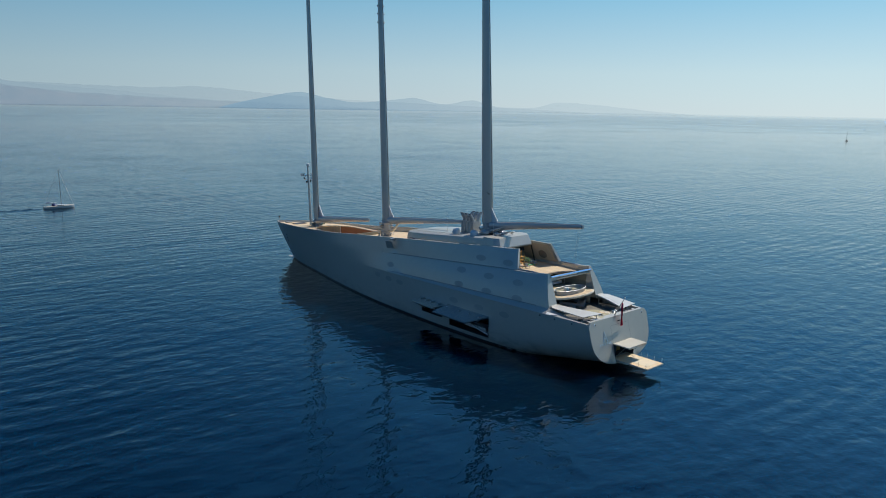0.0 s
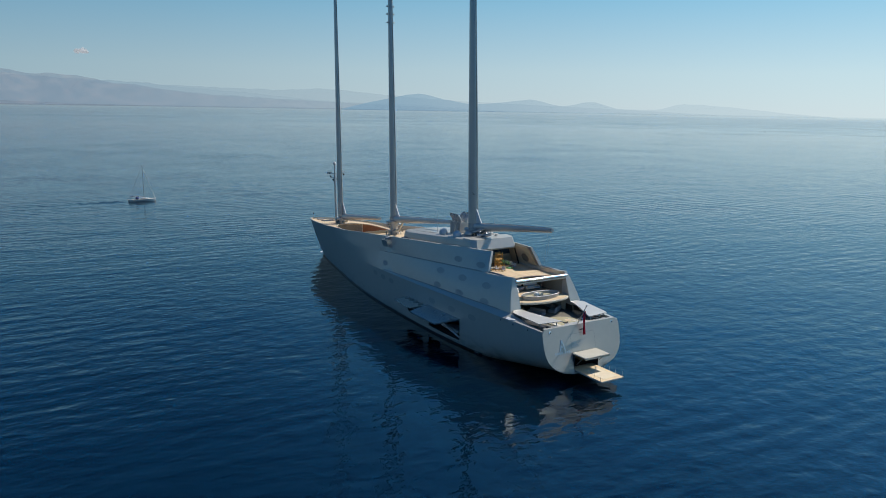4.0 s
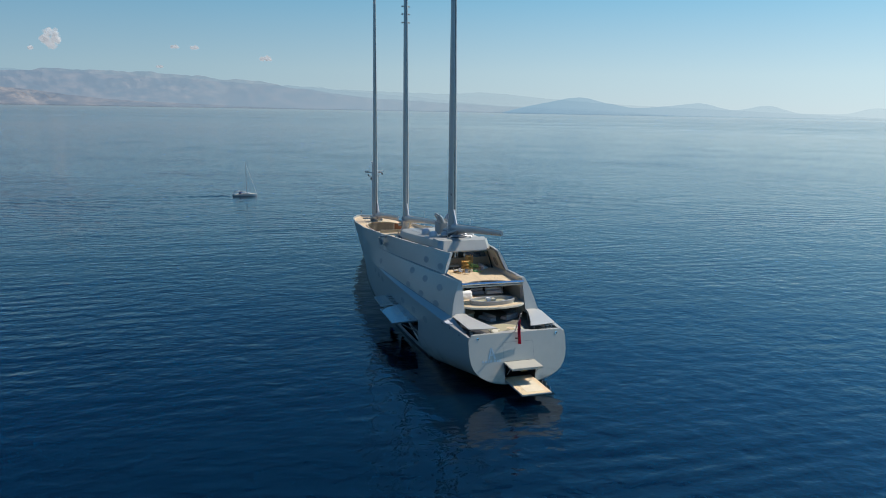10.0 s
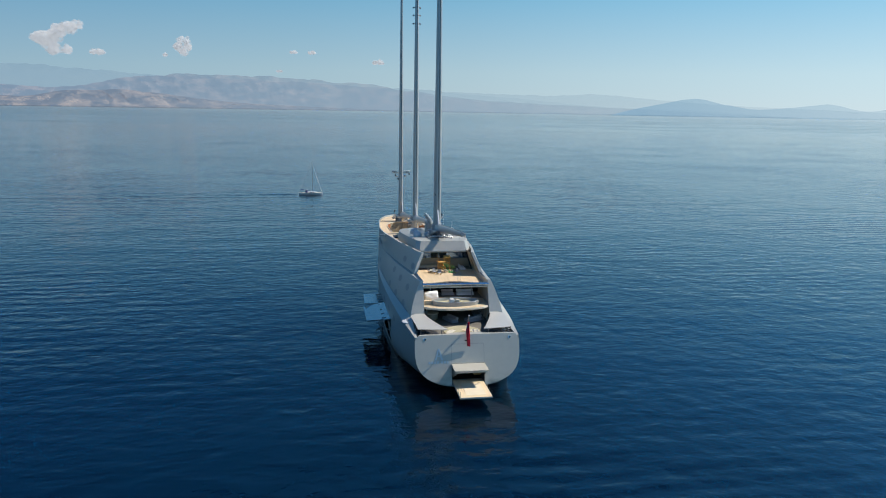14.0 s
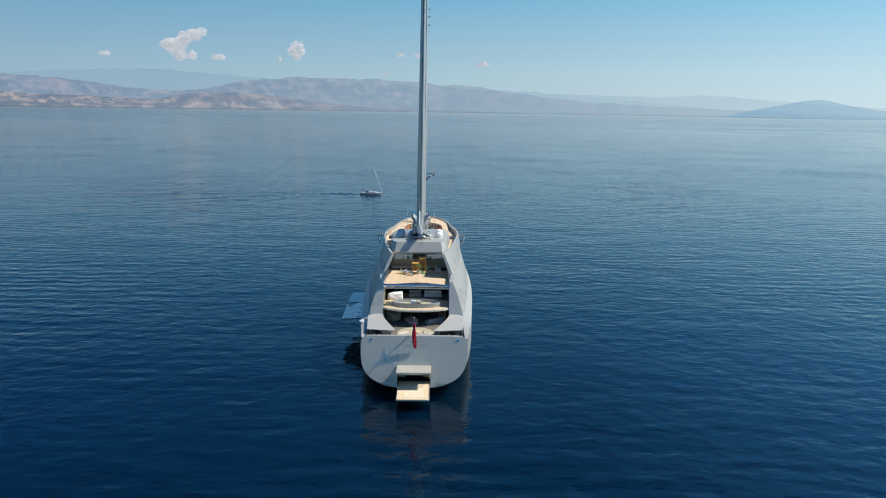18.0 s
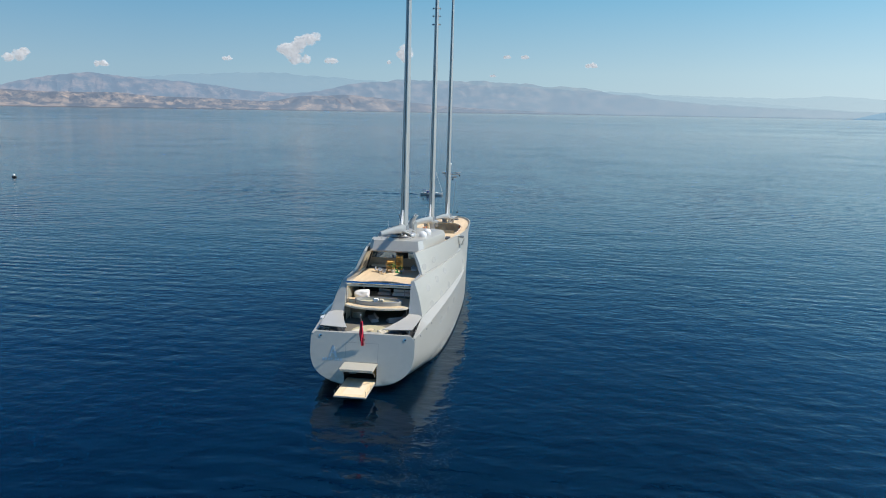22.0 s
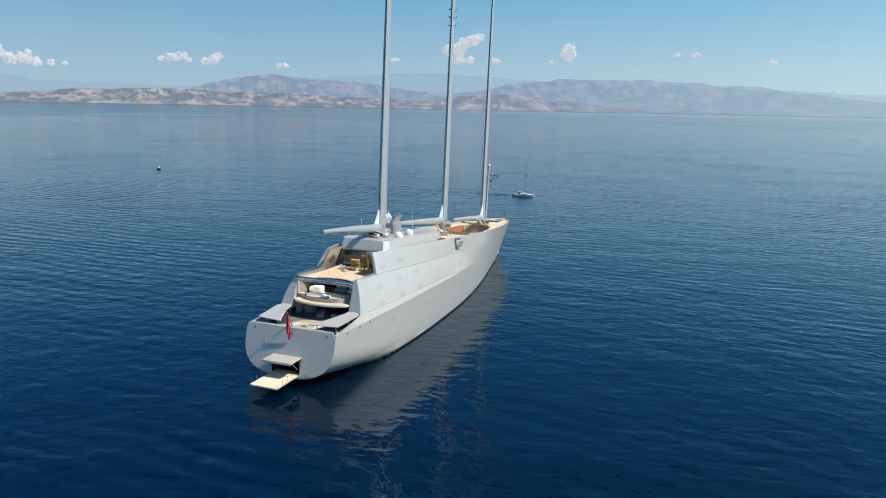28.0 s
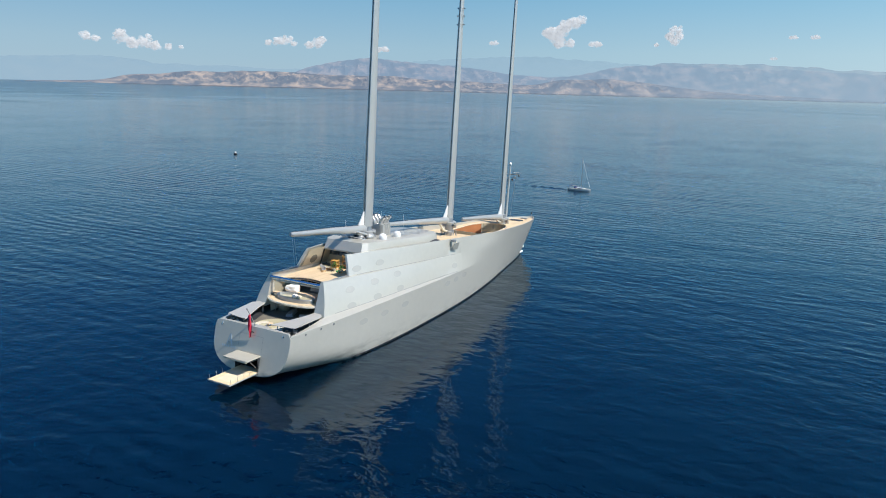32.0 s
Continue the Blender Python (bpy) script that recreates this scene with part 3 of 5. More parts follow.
LEDGE = [(-4, 0.35), (0, 0.4), (9, 1.45), (12, 1.55), (25, 1.25), (45, 0.75), (58, 0.3), (64.5, 0.0), (143, 0.0)]
CREASE_X = [(9, 6.95), (12, 7.0), (20, 7.6), (35, 9.05), (47, 9.85), (62, 10.25), (77, 10.2), (95, 9.2), (110, 8.0), (121, 6.5), (130, 4.4), (137, 2.5), (143, 0.0)]
CREASE_Z = [(9, 17.1), (12, 16.95), (20, 16.5), (35, 15.6), (47, 14.8), (62, 13.7), (77, 12.4), (95, 11.6), (143, 10.3)]
SHEER_X = [(20, 5.2), (22.5, 5.6), (30, 6.7), (40, 7.9), (50, 8.8), (60, 9.5), (70, 9.85), (80, 9.75), (90, 9.3), (100, 8.6), (111, 7.9), (121, 6.6), (129.5, 4.8), (135, 3.15), (138.7, 1.75), (141.4, 0.0)]
SHEER_Z = [(20, 20.7), (22.5, 20.5), (30, 20.2), (40, 19.4), (50, 18.7), (60, 17.9), (70, 17.0), (80, 16.1), (92, 14.8), (106, 13.8), (118, 13.0), (129, 12.2), (136, 11.6), (141.4, 11.1)]
KEEL = [(-4, 1.3), (0, 1.3), (6, 0.6), (12, -0.3), (18, -1.6), (26, -3.0), (40, -4.0), (143, -4.0)]
RAKE = 0.27


def transom_y(z):
    return -(9.7 - z) * RAKE


LEVELS = (1.2, 2.3, 3.4, 4.5, 5.6, 6.7, 7.8, 8.8, 1.0)


def lower_x(y, z):
    zk, xk, zb, xw = smooth(y, KNUCKLE_Z), smooth(y, KNUCKLE_X), smooth(y, KEEL), smooth(y, WATERLINE)
    full = min(1.0, max(0.0, (y - 22) / 26))
    power = 2.6 + min(4.4, max(0.0, (y + 1) / 8))
    bilge = lerp(y, [(0, 7.6), (18, 6.0)])
    deep = min(1, max(0, (bilge - z) / (bilge - zb)))
    round_x = xk * max(0, 1 - deep ** power) ** (1 / power)
    if y > 62:
        # fore body: straight flare from the waterline to the deck edge, stem raked forward
        zs, xs = smooth(y, SHEER_Z), smooth(y, SHEER_X)
        bend = min(1, max(0, (y - 108) / 26))
        z0 = -xw * zs / max(xs - xw, 0.01)
        fore = xs * (max(0.0, z - z0) / max(zs - z0, 0.01)) ** (1 - 0.36 * bend) if xs > xw + 0.3 else xw + (xs - xw) * z / zs
        k = min(1, (y - 62) / 38)
        k = k * k * (3 - 2 * k)
    else:
        fore, k = 0, 0
    fine_x = xw + (xk - xw) * (z / zk) if z > 0 else xw + z * 0.25
    fine_x = fine_x * (1 - k) + fore * k
    return round_x * (1 - full) + fine_x * full


def stem_z(y):
    """Lowest height at which the fore body has any width."""
    zs, xs, xw = smooth(y, SHEER_Z), smooth(y, SHEER_X), smooth(y, WATERLINE)
    if y <= 130:
        return -9.0
    return zs * (-xw / max(xs - xw, 0.01))


def lower_section(y):
    """Half section of the lower hull from the keel side up to the knuckle."""
    zk, zb = smooth(y, KNUCKLE_Z), smooth(y, KEEL)
    low = stem_z(y)
    first = max(1.2, zb + 0.3)
    zs = [zb + (first - zb) * (i / 7) ** 1.3 for i in range(7)] + [first] + list(LEVELS[1:-1]) + [zk]
    out = []
    for z in zs:
        z = min(max(z, low), max(zk, low))
        out.append((max(0.0, lower_x(y, z)), z))
    return out


def shear(y, z):
    """The stern leans aft towards the water: stations near it follow that lean."""
    k = max(0.0, 1 - y / 14)
    return y + k * transom_y(z)


DOORS = ((24.9, 37.4), (39.9, 47.6))


def half_hull(side):
    ys = list(np.linspace(0, 14, 9)) + [17, 19.5, 22, 24.9, 28, 31, 34, 37.4, 38.6, 39.9, 42, 45, 47.6, 51, 54, 57, 60, 63, 66]
    rings = [[(side * x, shear(y, z), z) for x, z in lower_section(y)] for y in ys]
    k = len(rings[0])
    verts = [p for r in rings for p in r]
    faces = []
    for i in range(len(ys) - 1):
        mid = (ys[i] + ys[i + 1]) / 2
        for j in range(k - 1):
            z = rings[i][j][2]
            if side < 0 and any(a < mid < b for a, b in DOORS) and 1.1 < z < 5.0 and (mid < 38 or 2.2 < z < 4.4):
                continue
            a = i * k + j
            faces.append((a, a + 1, a + 1 + k, a + k))
    return verts, faces


def upper_section(y):
    """Half section above the knuckle: ledge, middle strake, upper strake."""
    zk, led = smooth(y, KNUCKLE_Z), smooth(y, LEDGE)
    xc, zc = smooth(y, CREASE_X), smooth(y, CREASE_Z)
    zk = max(zk, stem_z(y))
    xk = max(0.0, lower_x(y, zk))
    if y > 62:
        zc = max(zc, zk)
        k = min(1, (y - 62) / 38)
        k = k * k * (3 - 2 * k)
        xc = xc * (1 - k) + max(0.0, lower_x(y, zc)) * k
    return (xk, zk), (xk - led, zk + 0.16 + 0.4 * led), (xc, zc)


def strake_bulge(y, s):
    return 0.25 * math.sin(math.pi * min(max(s, 0), 1)) * lerp(y, [(40, 1), (64, 0)])


SKIN = {}
for side in (1, -1):
    SKIN[side] = {}
    SKIN[side]["low"] = put("hull_side", mesh_of("hull_side", *half_hull(side), smooth=True), HULL, yacht)
    # middle strake: leaning aft edge, closed box in cross-section
    rings = []
    for y in [10.2, 11, 12, 13] + list(np.linspace(15, 66, 19)):
        (xk, zk), (xl, zl), (xc, zc) = upper_section(y)
        inner = lerp(y, [(9, 6.35), (30, 6.35), (45, 8.0), (70, 9.0), (100, 7.4), (121, 5.6), (130, 3.8), (137, 1.9), (142.8, 0)])
        lean = max(0.0, 1 - (y - 10.2) / 5)
        row = []
        for s in (0, 0.33, 0.66, 1.0):
            z = zl + (zc - zl) * s
            row.append((side * max(0, xl + (xc - xl) * s + strake_bulge(y, s)), y + lean * 2.5 * s, z))
        inner = min(inner, max(xc - 0.3, 0), max(xl - 0.3, 0))
        ring = [(side * max(inner, 0), y, zl - 0.2)] + [(side * (xk if s == 0 else xl), y, zk if s == 0 else zl) for s in (0, 1)] + row[1:] + [(side * max(inner, 0), y + lean * 2.5, zc)]
        rings.append(ring)
    SKIN[side]["mid"] = put("middle_strake", mesh_of("middle_strake", *loft(rings, closed=True), smooth=True), HULL, yacht)
    # upper strake, up to the deck edge
    rings = []
    for y in [21.0, 21.8, 22.8] + list(np.linspace(24, 66, 16)):
        (xc, zc), xs, zs = upper_section(y)[2], smooth(y, SHEER_X), smooth(y, SHEER_Z)
        zc = min(zc, zs)
        lean = max(0.0, 1 - (y - 21.0) / 5)
        step = lerp(y, [(20, 0.55), (56, 0.2), (65, 0.0)])
        thick = lerp(y, [(20, 0.45), (50, 0.5), (62, 0.4), (142.8, 0.35)])
        y1 = y + lean * 1.6
        ring = [(side * max(xc - step - thick, 0), y, zc - 0.35)]
        ring += [(side * max(xc - 0.02, 0), y, zc - 0.02), (side * max(xc - step, 0), y, zc + 0.06)]
        for s in (0.5, 1.0):
            ring.append((side * max(0, (xc - step) + (xs - xc + step) * s + 0.12 * math.sin(math.pi * s)), y + (y1 - y) * s, zc + (zs - zc) * s))
        ring.append((side * max(xs - thick, 0), y1, zs))
        rings.append(ring)
    SKIN[side]["top"] = put("upper_strake", mesh_of("upper_strake", *loft(rings, closed=True), smooth=True), HULL, yacht)
    # fore body: one smooth skin from keel to deck edge, with a bulwark of some thickness
    rings = []
    for y in list(np.linspace(65.9, 118, 22)) + list(np.linspace(119.5, 141.4, 24)):
        zs, xs = smooth(y, SHEER_Z), smooth(y, SHEER_X)
        low = stem_z(y)
        z0 = max(-2.0, low)
        (xk, zk), (xl, zl), (xc, zc) = upper_section(y)
        zk, zc = max(zk, z0), max(zc, z0)
        curve = [(-2.5, lower_x(y, -2.0)), (0.0, lower_x(y, 0.01)), (zk * 0.5, lower_x(y, zk * 0.5)), (zk, xk), (zc, xc), (zs, xs)]
        fair = min(1, max(0, (y - 66) / 26))
        ring = []
        for z in [*np.linspace(z0, zk, 9), *np.linspace(zk, zc, 7)[1:], *np.linspace(zc, zs, 6)[1:]]:
            if y < 100:
                x = smooth(z, curve) * fair + lerp(z, curve) * (1 - fair)
            else:
                x = lower_x(y, z)
            ring.append((side * max(0.0, x), y, z))
        xi = max(0.0, xs - 0.32)
        foot = max(zs - 2.2, min(low + 0.4, zs))
        ring += [(side * xi, y, zs), (side * max(0.0, min(xi, lower_x(y, foot) - 0.12)), y, foot)]
        rings.append(ring)
    put("fore_body", mesh_of("fore_body", *loft(rings), smooth=True, crease=7), HULL, yacht)
    # dark boot stripe at the water
    rings = []
    for y in list(np.linspace(12.5, 118, 40)) + list(np.linspace(120, 130, 8)):
        xw = [max(0.0, lower_x(y, z)) for z in (-0.3, 0.4)]
        rings.append([(side * (xw[0] + 0.05), shear(y, -0.3), -0.3), (side * (xw[1] + 0.05), shear(y, 0.4), 0.4), (side * (xw[1] - 0.2), shear(y, 0.4), 0.41)])
    put("boot_stripe", mesh_of("boot_stripe", *loft(rings), smooth=True), BOOT, yacht)


# dark tubes paint the shadow gaps where one strake steps in over the next
for side in (1, -1):
    low, high = [], []
    for y in np.linspace(13.5, 62, 26):
        xl, zl = upper_section(y)[1]
        low.append((side * (xl + 0.02), y, zl + 0.03))
    for y in np.linspace(23.5, 63, 22):
        xc, zc = upper_section(y)[2]
        high.append((side * (xc - lerp(y, [(20, 0.55), (56, 0.2), (65, 0.0)]) + 0.02), y, zc + 0.08))
    put("strake_shadow_gap", tube(low, 0.07, 6), HULL_SEAM_SHADE, SKIN[side]["mid"])
    put("strake_shadow_gap", tube(high, 0.07, 6), HULL_SEAM_SHADE, SKIN[side]["top"])


# capping band along each quarter, from the transom corner to the wing wall
for side in (1, -1):
    rings = []
    for y in np.linspace(0.0, 10.4, 9):
        xk, zk, led = smooth(y, KNUCKLE_X), smooth(y, KNUCKLE_Z), smooth(y, LEDGE)
        zt = zk + 0.16 * y / 9 + 0.4 * led * min(1, y / 10) ** 2
        rings.append([(side * (xk + 0.01), y, zk - 0.05), (side * (xk - 0.06), y, zk + 0.05), (side * (xk - led - 0.1), y, zt), (side * (xk - led - 0.15), y, 9.0), (side * (xk - 0.25), y, zk - 0.7)])
    put("quarter_capping", mesh_of("quarter_capping", *loft(rings, closed=True), smooth=True), HULL, yacht)


# transom plate with the dock opening and clipped top corners
def transom():
    levels = [1.303, 1.32, 1.38, 1.47, 1.58, 1.8, 2.2, 2.7, 3.3, 4.2, 5.2, 6.5, 7.5, 8.6, 9.1, 9.45, 9.72, 10.12]
    verts, faces = [], []
    for z in levels:
        w = lower_x(0, z) - max(0.0, z - 9.3) * 0.9
        for x in (-w, max(-w, -7), max(-w, -2.95), min(w, 2.95), min(w, 7), w):
            verts.append((x, transom_y(z) - 0.02, z))
    for i in range(len(levels) - 1):
        for j in range(5):
            if j == 2 and 1.5 < levels[i] and levels[i + 1] <= 5.2:
                continue
            a = i * 6 + j
            faces.append((a, a + 1, a + 7, a + 6))
    return mesh_of("transom", verts, faces)


trans = put("transom", transom(), HULL, yacht)
mod = trans.modifiers.new("thick", "SOLIDIFY")
mod.thickness, mod.offset = 0.24, 0.0


def on_transom(x, z, out=0.16):
    """Pose on the transom's outer face: local x across, local y up the plate."""
    lean = math.atan(RAKE)
    return Matrix.Translation((x, transom_y(z) - out, z)) @ Matrix.Rotation(math.pi / 2 + 0 * lean - lean, 4, "X")


def side_x(y, z):
    """Half breadth of the outer skin at any height."""
    (xk, zk), (xl, zl), (xc, zc) = upper_section(y)
    if z < zk:
        return lower_x(y, z)
    if z < zc:
        s = (z - zl) / (zc - zl)
        return xl + (xc - xl) * s + strake_bulge(y, s)
    xs, zs = smooth(y, SHEER_X), smooth(y, SHEER_Z)
    step = lerp(y, [(20, 0.55), (56, 0.2), (65, 0.0)])
    s = (z - zc) / (zs - zc)
    return xc - step + (xs - xc + step) * s + 0.12 * math.sin(math.pi * s)


# flush oval windows in the hull sides
def oval_window(side, y, z, ry=1.4, rz=0.64):
    ring, hub = [], []
    for k in range(24):
        a = 2 * math.pi * k / 24
        yy, zz = y + ry * math.cos(a), z + rz * math.sin(a)
        ring.append((side * (side_x(yy, zz) + 0.004), yy, zz))
        hub.append((side * (side_x(yy, zz) - 0.12), yy, zz))
    inner = [(side * (side_x(y + ry * 0.93 * math.cos(2 * math.pi * k / 24), z + rz * 0.9 * math.sin(2 * math.pi * k / 24)) + 0.006),
              y + ry * 0.93 * math.cos(2 * math.pi * k / 24), z + rz * 0.9 * math.sin(2 * math.pi * k / 24)) for k in range(24)]
    verts = hub + ring + inner
    faces = [(k, (k + 1) % 24, 24 + (k + 1) % 24, 24 + k) for k in range(24)] + [(24 + k, 24 + (k + 1) % 24, 48 + (k + 1) % 24, 48 + k) for k in range(24)] + [tuple(range(48, 72))]
    return mesh_of("oval_window", verts, faces)


OVALS = ((24.0, 17.5), (31.6, 17.45), (19.4, 14.2), (27.6, 14.2), (35.9, 14.2), (18.7, 11.1), (27.2, 11.1), (35.6, 11.1), (61.2, 11.1),
         (5.6, 7.2), (20.6, 7.4), (28.0, 7.4), (36.0, 7.4), (56.5, 7.5), (61.3, 7.5), (66.5, 7.6))
for side in (1, -1):
    for y, z in OVALS:
        put("oval_window", oval_window(side, y, z), PORT_GLASS, SKIN[side]["low" if z < 9 else "mid" if z < 16.5 else "top"])

# ---- decks ----
def deck(name, y0, y1, z, half, mat, thick=0.35):
    """A deck plate; z is a height or a curve of stations for a sloping deck."""
    ys = np.linspace(y0, y1, max(4, int((y1 - y0) / 2)))
    rings = []
    for y in ys:
        h, w = (z if isinstance(z, (int, float)) else z(y)), half(y)
        rings.append([(w, y, h), (-w, y, h), (-w, y, h - thick), (w, y, h - thick)])
    return put(name, mesh_of(name, *loft(rings, closed=True)), mat, yacht)


def sheer_deck(y):
    return smooth(y, SHEER_Z) - lerp(y, [(30, 0.6), (52, 1.0), (60, 1.5), (92, 1.3), (104, 0.7), (112, 0.5)])


deck("main_aft_deck", -0.05, 24, 9.0, lambda y: smooth(y, KNUCKLE_X) - 0.5, DARK_BROWN)
put("saloon_floor", slab([(6.28, 20.4), (6.28, 10.6), (3.0, 9.2), (-3.0, 9.2), (-6.28, 10.6), (-6.28, 20.4)], 9.0, 9.02), DARK_BROWN, yacht)
balcony = put("balcony_deck", slab([(6.36, 23.5), (6.36, 11.5)] + [(6.36 * math.cos(a), 11.5 - 2.5 * math.sin(a)) for a in np.linspace(0.12, math.pi - 0.12, 24)] + [(-6.36, 11.5), (-6.36, 23.5)], 11.9, 12.3, 0.08), CREAM, yacht)
put("balcony_planking", slab([(6.2, 23.4), (6.2, 11.6)] + [(6.1 * math.cos(a), 11.6 - 2.25 * math.sin(a)) for a in np.linspace(0.12, math.pi - 0.12, 24)] + [(-6.2, 11.6), (-6.2, 23.4)], 12.28, 12.33), TEAK, balcony)
upper = put("upper_deck", slab([(6.9, 31.5), (6.9, 21.5), (6.36, 21.4), (6.36, 12.9)] + [(6.3 * math.cos(a), 12.9 + 4.6 * math.sin(a)) for a in np.linspace(0.1, math.pi - 0.1, 20)] + [(-6.36, 12.9), (-6.36, 21.4), (-6.9, 21.5), (-6.9, 31.5)], 15.1, 15.65, 0.03), TEAK, yacht)
put("deck_edge_band", tube([(6.3 * math.cos(a), 12.9 + 4.6 * math.sin(a), 15.38) for a in np.linspace(0.06, math.pi - 0.06, 24)], 0.14, 8), DARK, upper)
put("stern_rail_beam", tube([(-6.5, 12.4, 16.35), (6.5, 12.4, 16.3)], 0.32, 14, flat=0.8, wide=Vector((0, 0, 1))), CHROME, yacht, "mirror-polished steel beam")
put("rail_beam_sill", block(-6.4, 6.4, 12.2, 12.5, 15.65, 15.95, 0.05), CREAM, yacht)
# dark rooms behind the open stern, with side linings and glazed fronts
for name, z0, z1, y in (("saloon_front", 9.0, 11.9, 20.5), ("lounge_front", 12.33, 15.1, 21.5)):
    put(name, block(-6.33, 6.33, y, y + 0.3, z0, z1, 0.02), BLACK_GLASS, yacht)
for side in (1, -1):
    x0, x1 = sorted((side * 6.30, side * 6.36))
    put("saloon_lining", block(x0, x1, 11.8, 20.4, 9.0, 11.88, 0), PALE, yacht)
    put("lounge_lining", block(x0, x1, 13.2, 21.4, 12.34, 15.08, 0), KHAKI, yacht)
    # posts between the floors
    for y in (12.4, 17.0):
        put("deck_post", tube([(side * 5.6, y, 9.0), (side * 5.6, y, 11.9)], 0.09, 8), STEEL, yacht)
    put("deck_post", tube([(side * 4.2, 17.5, 12.3), (side * 4.2, 17.5, 15.1)], 0.08, 8), STEEL, yacht)
put("lounge_back_panel", block(-6.6, 6.6, 31.5, 31.8, 15.65, 17.5, 0.02), TAN, yacht)
put("lounge_back_glass", block(-6.6, 6.6, 31.55, 31.75, 17.5, 19.9, 0.0), BLUE_GLASS, yacht)
put("lounge_floor", slab([(6.28, 21.4), (6.28, 16.2), (3.4, 17.6), (0, 18.1), (-3.4, 17.6), (-6.28, 16.2), (-6.28, 21.4)], 12.325, 12.345), DARK_BROWN, yacht)
# thin dark sheet paints the canopy's shade onto the teak
put("upper_floor_shade", block(-6.3, 6.3, 28.4, 31.4, 15.655, 15.67, 0), DARK_BROWN, yacht)
for side in (1, -1):
    # inner face of each wing wall: panel with an oval light
    wing = []
    for y, z in ((21.6, 15.7), (31.3, 15.7), (31.3, 19.9), (23.3, 20.2)):
        s = (z - 15.7) / 4.5
        wing.append((side * (6.75 - 1.75 * s), y, z))
    wing += [(p[0] - side * 0.05, p[1], p[2]) for p in wing]
    panel = put("wing_lining", mesh_of("wing_lining", wing, [(0, 1, 2, 3), (7, 6, 5, 4), (0, 4, 5, 1), (1, 5, 6, 2), (2, 6, 7, 3), (3, 7, 4, 0)]), TAN, yacht)
    ring = [(25.6 + 1.25 * math.cos(t), 17.6 + 0.95 * math.sin(t)) for t in np.linspace(0, 2 * math.pi, 24, endpoint=False)]
    put("oval_light", mesh_of("oval_light", [(side * (6.75 - 1.75 * (z - 15.7) / 4.5 - 0.07), v, z) for v, z in ring], [tuple(range(24))]), DARK_BROWN, panel)

# ---- coachroof ----
ROOF_X = [(31, 5.6), (36, 6.0), (44, 6.5), (52, 6.9), (57, 6.7), (60, 6.0), (62, 4.8), (63.3, 2.8)]
ROOF_Z = [(28, 21.9), (40, 21.05), (50, 20.2), (60, 19.35), (63.3, 18.9)]


def closed_prism(name, rings_xyz, mat, parent):
    return put(name, mesh_of(name, *loft(rings_xyz, closed=True)), mat, parent)


low_plan = [(6.35, 33.0), (6.1, 29.6), (5.1, 28.3), (-5.1, 28.3), (-6.1, 29.6), (-6.35, 33.0)]
top_plan = [(5.9, 33.0), (5.6, 30.3), (4.75, 29.2), (-4.75, 29.2), (-5.6, 30.3), (-5.9, 33.0)]
closed_prism("roof_canopy", [[(x * 0.97, y + 0.25, 19.35) for x, y in low_plan], [(x, y, 19.5) for x, y in low_plan], [(x, y, 19.75) for x, y in low_plan],
                                      [(x, y, 21.78) for x, y in top_plan]], HULL, yacht)
rings = []
for y in [32.6, 34, 37, 40, 44, 48, 52, 55, 57, 59, 60.5, 62, 62.8, 63.3]:
    xt, zt = smooth(y, ROOF_X), smooth(y, ROOF_Z)
    zb = smooth(y, SHEER_Z) - 0.75
    sec = [(xt + 0.3, zb), (xt + 0.2, zt - 1.0), (xt - 0.1, zt - 0.22), (xt - 0.5, zt)]
    rings.append([(-x, y, z) for x, z in sec] + [(0, y, sec[-1][1] + 0.14)] + [(x, y, z) for x, z in sec[::-1]])
roof = put("coachroof", mesh_of("coachroof", *loft(rings, closed=True), smooth=True), HULL, yacht)
put("roof_panel", slab([(4.3, 46), (4.9, 57), (3.6, 60.5), (-3.6, 60.5), (-4.9, 57), (-4.3, 46)], 0, 0.03), SPAR, roof, at=Matrix.Translation((0, 0, 20.62)) @ Matrix.Translation((0, 46, 0)) @ Matrix.Rotation(-0.083, 4, "X") @ Matrix.Translation((0, -46, 0)))
for side in (1, -1):
    put("roof_slot", block(*sorted((side * 6.9, side * 8.1)), 55.0, 58.2, 17.75, 18.05, 0.02), DARK, yacht)
deck("side_deck", 31, 84, sheer_deck, lambda y: smooth(y, SHEER_X) - 0.3, TEAK, 0.3)

# ---- foredeck: sunken well with a rounded fore end, side decks and bow deck ----
WELL_AFT, WELL_MID, WELL_RY, WELL_FLOOR = 84.0, 100.0, 12.5, 10.0


def well_x(y):
    if y <= WELL_MID:
        return 5.9
    return 5.9 * math.sqrt(max(0.0, 1 - ((y - WELL_MID) / WELL_RY) ** 2))


def well_rim(n=49):
    """Half plan of the well from the after corner to the fore end."""
    pts = [(5.9, y) for y in np.linspace(WELL_AFT, WELL_MID, 9)]
    pts += [(5.9 * math.cos(a), WELL_MID + WELL_RY * math.sin(a)) for a in np.linspace(0, math.pi / 2, 22)[1:]]
    return pts


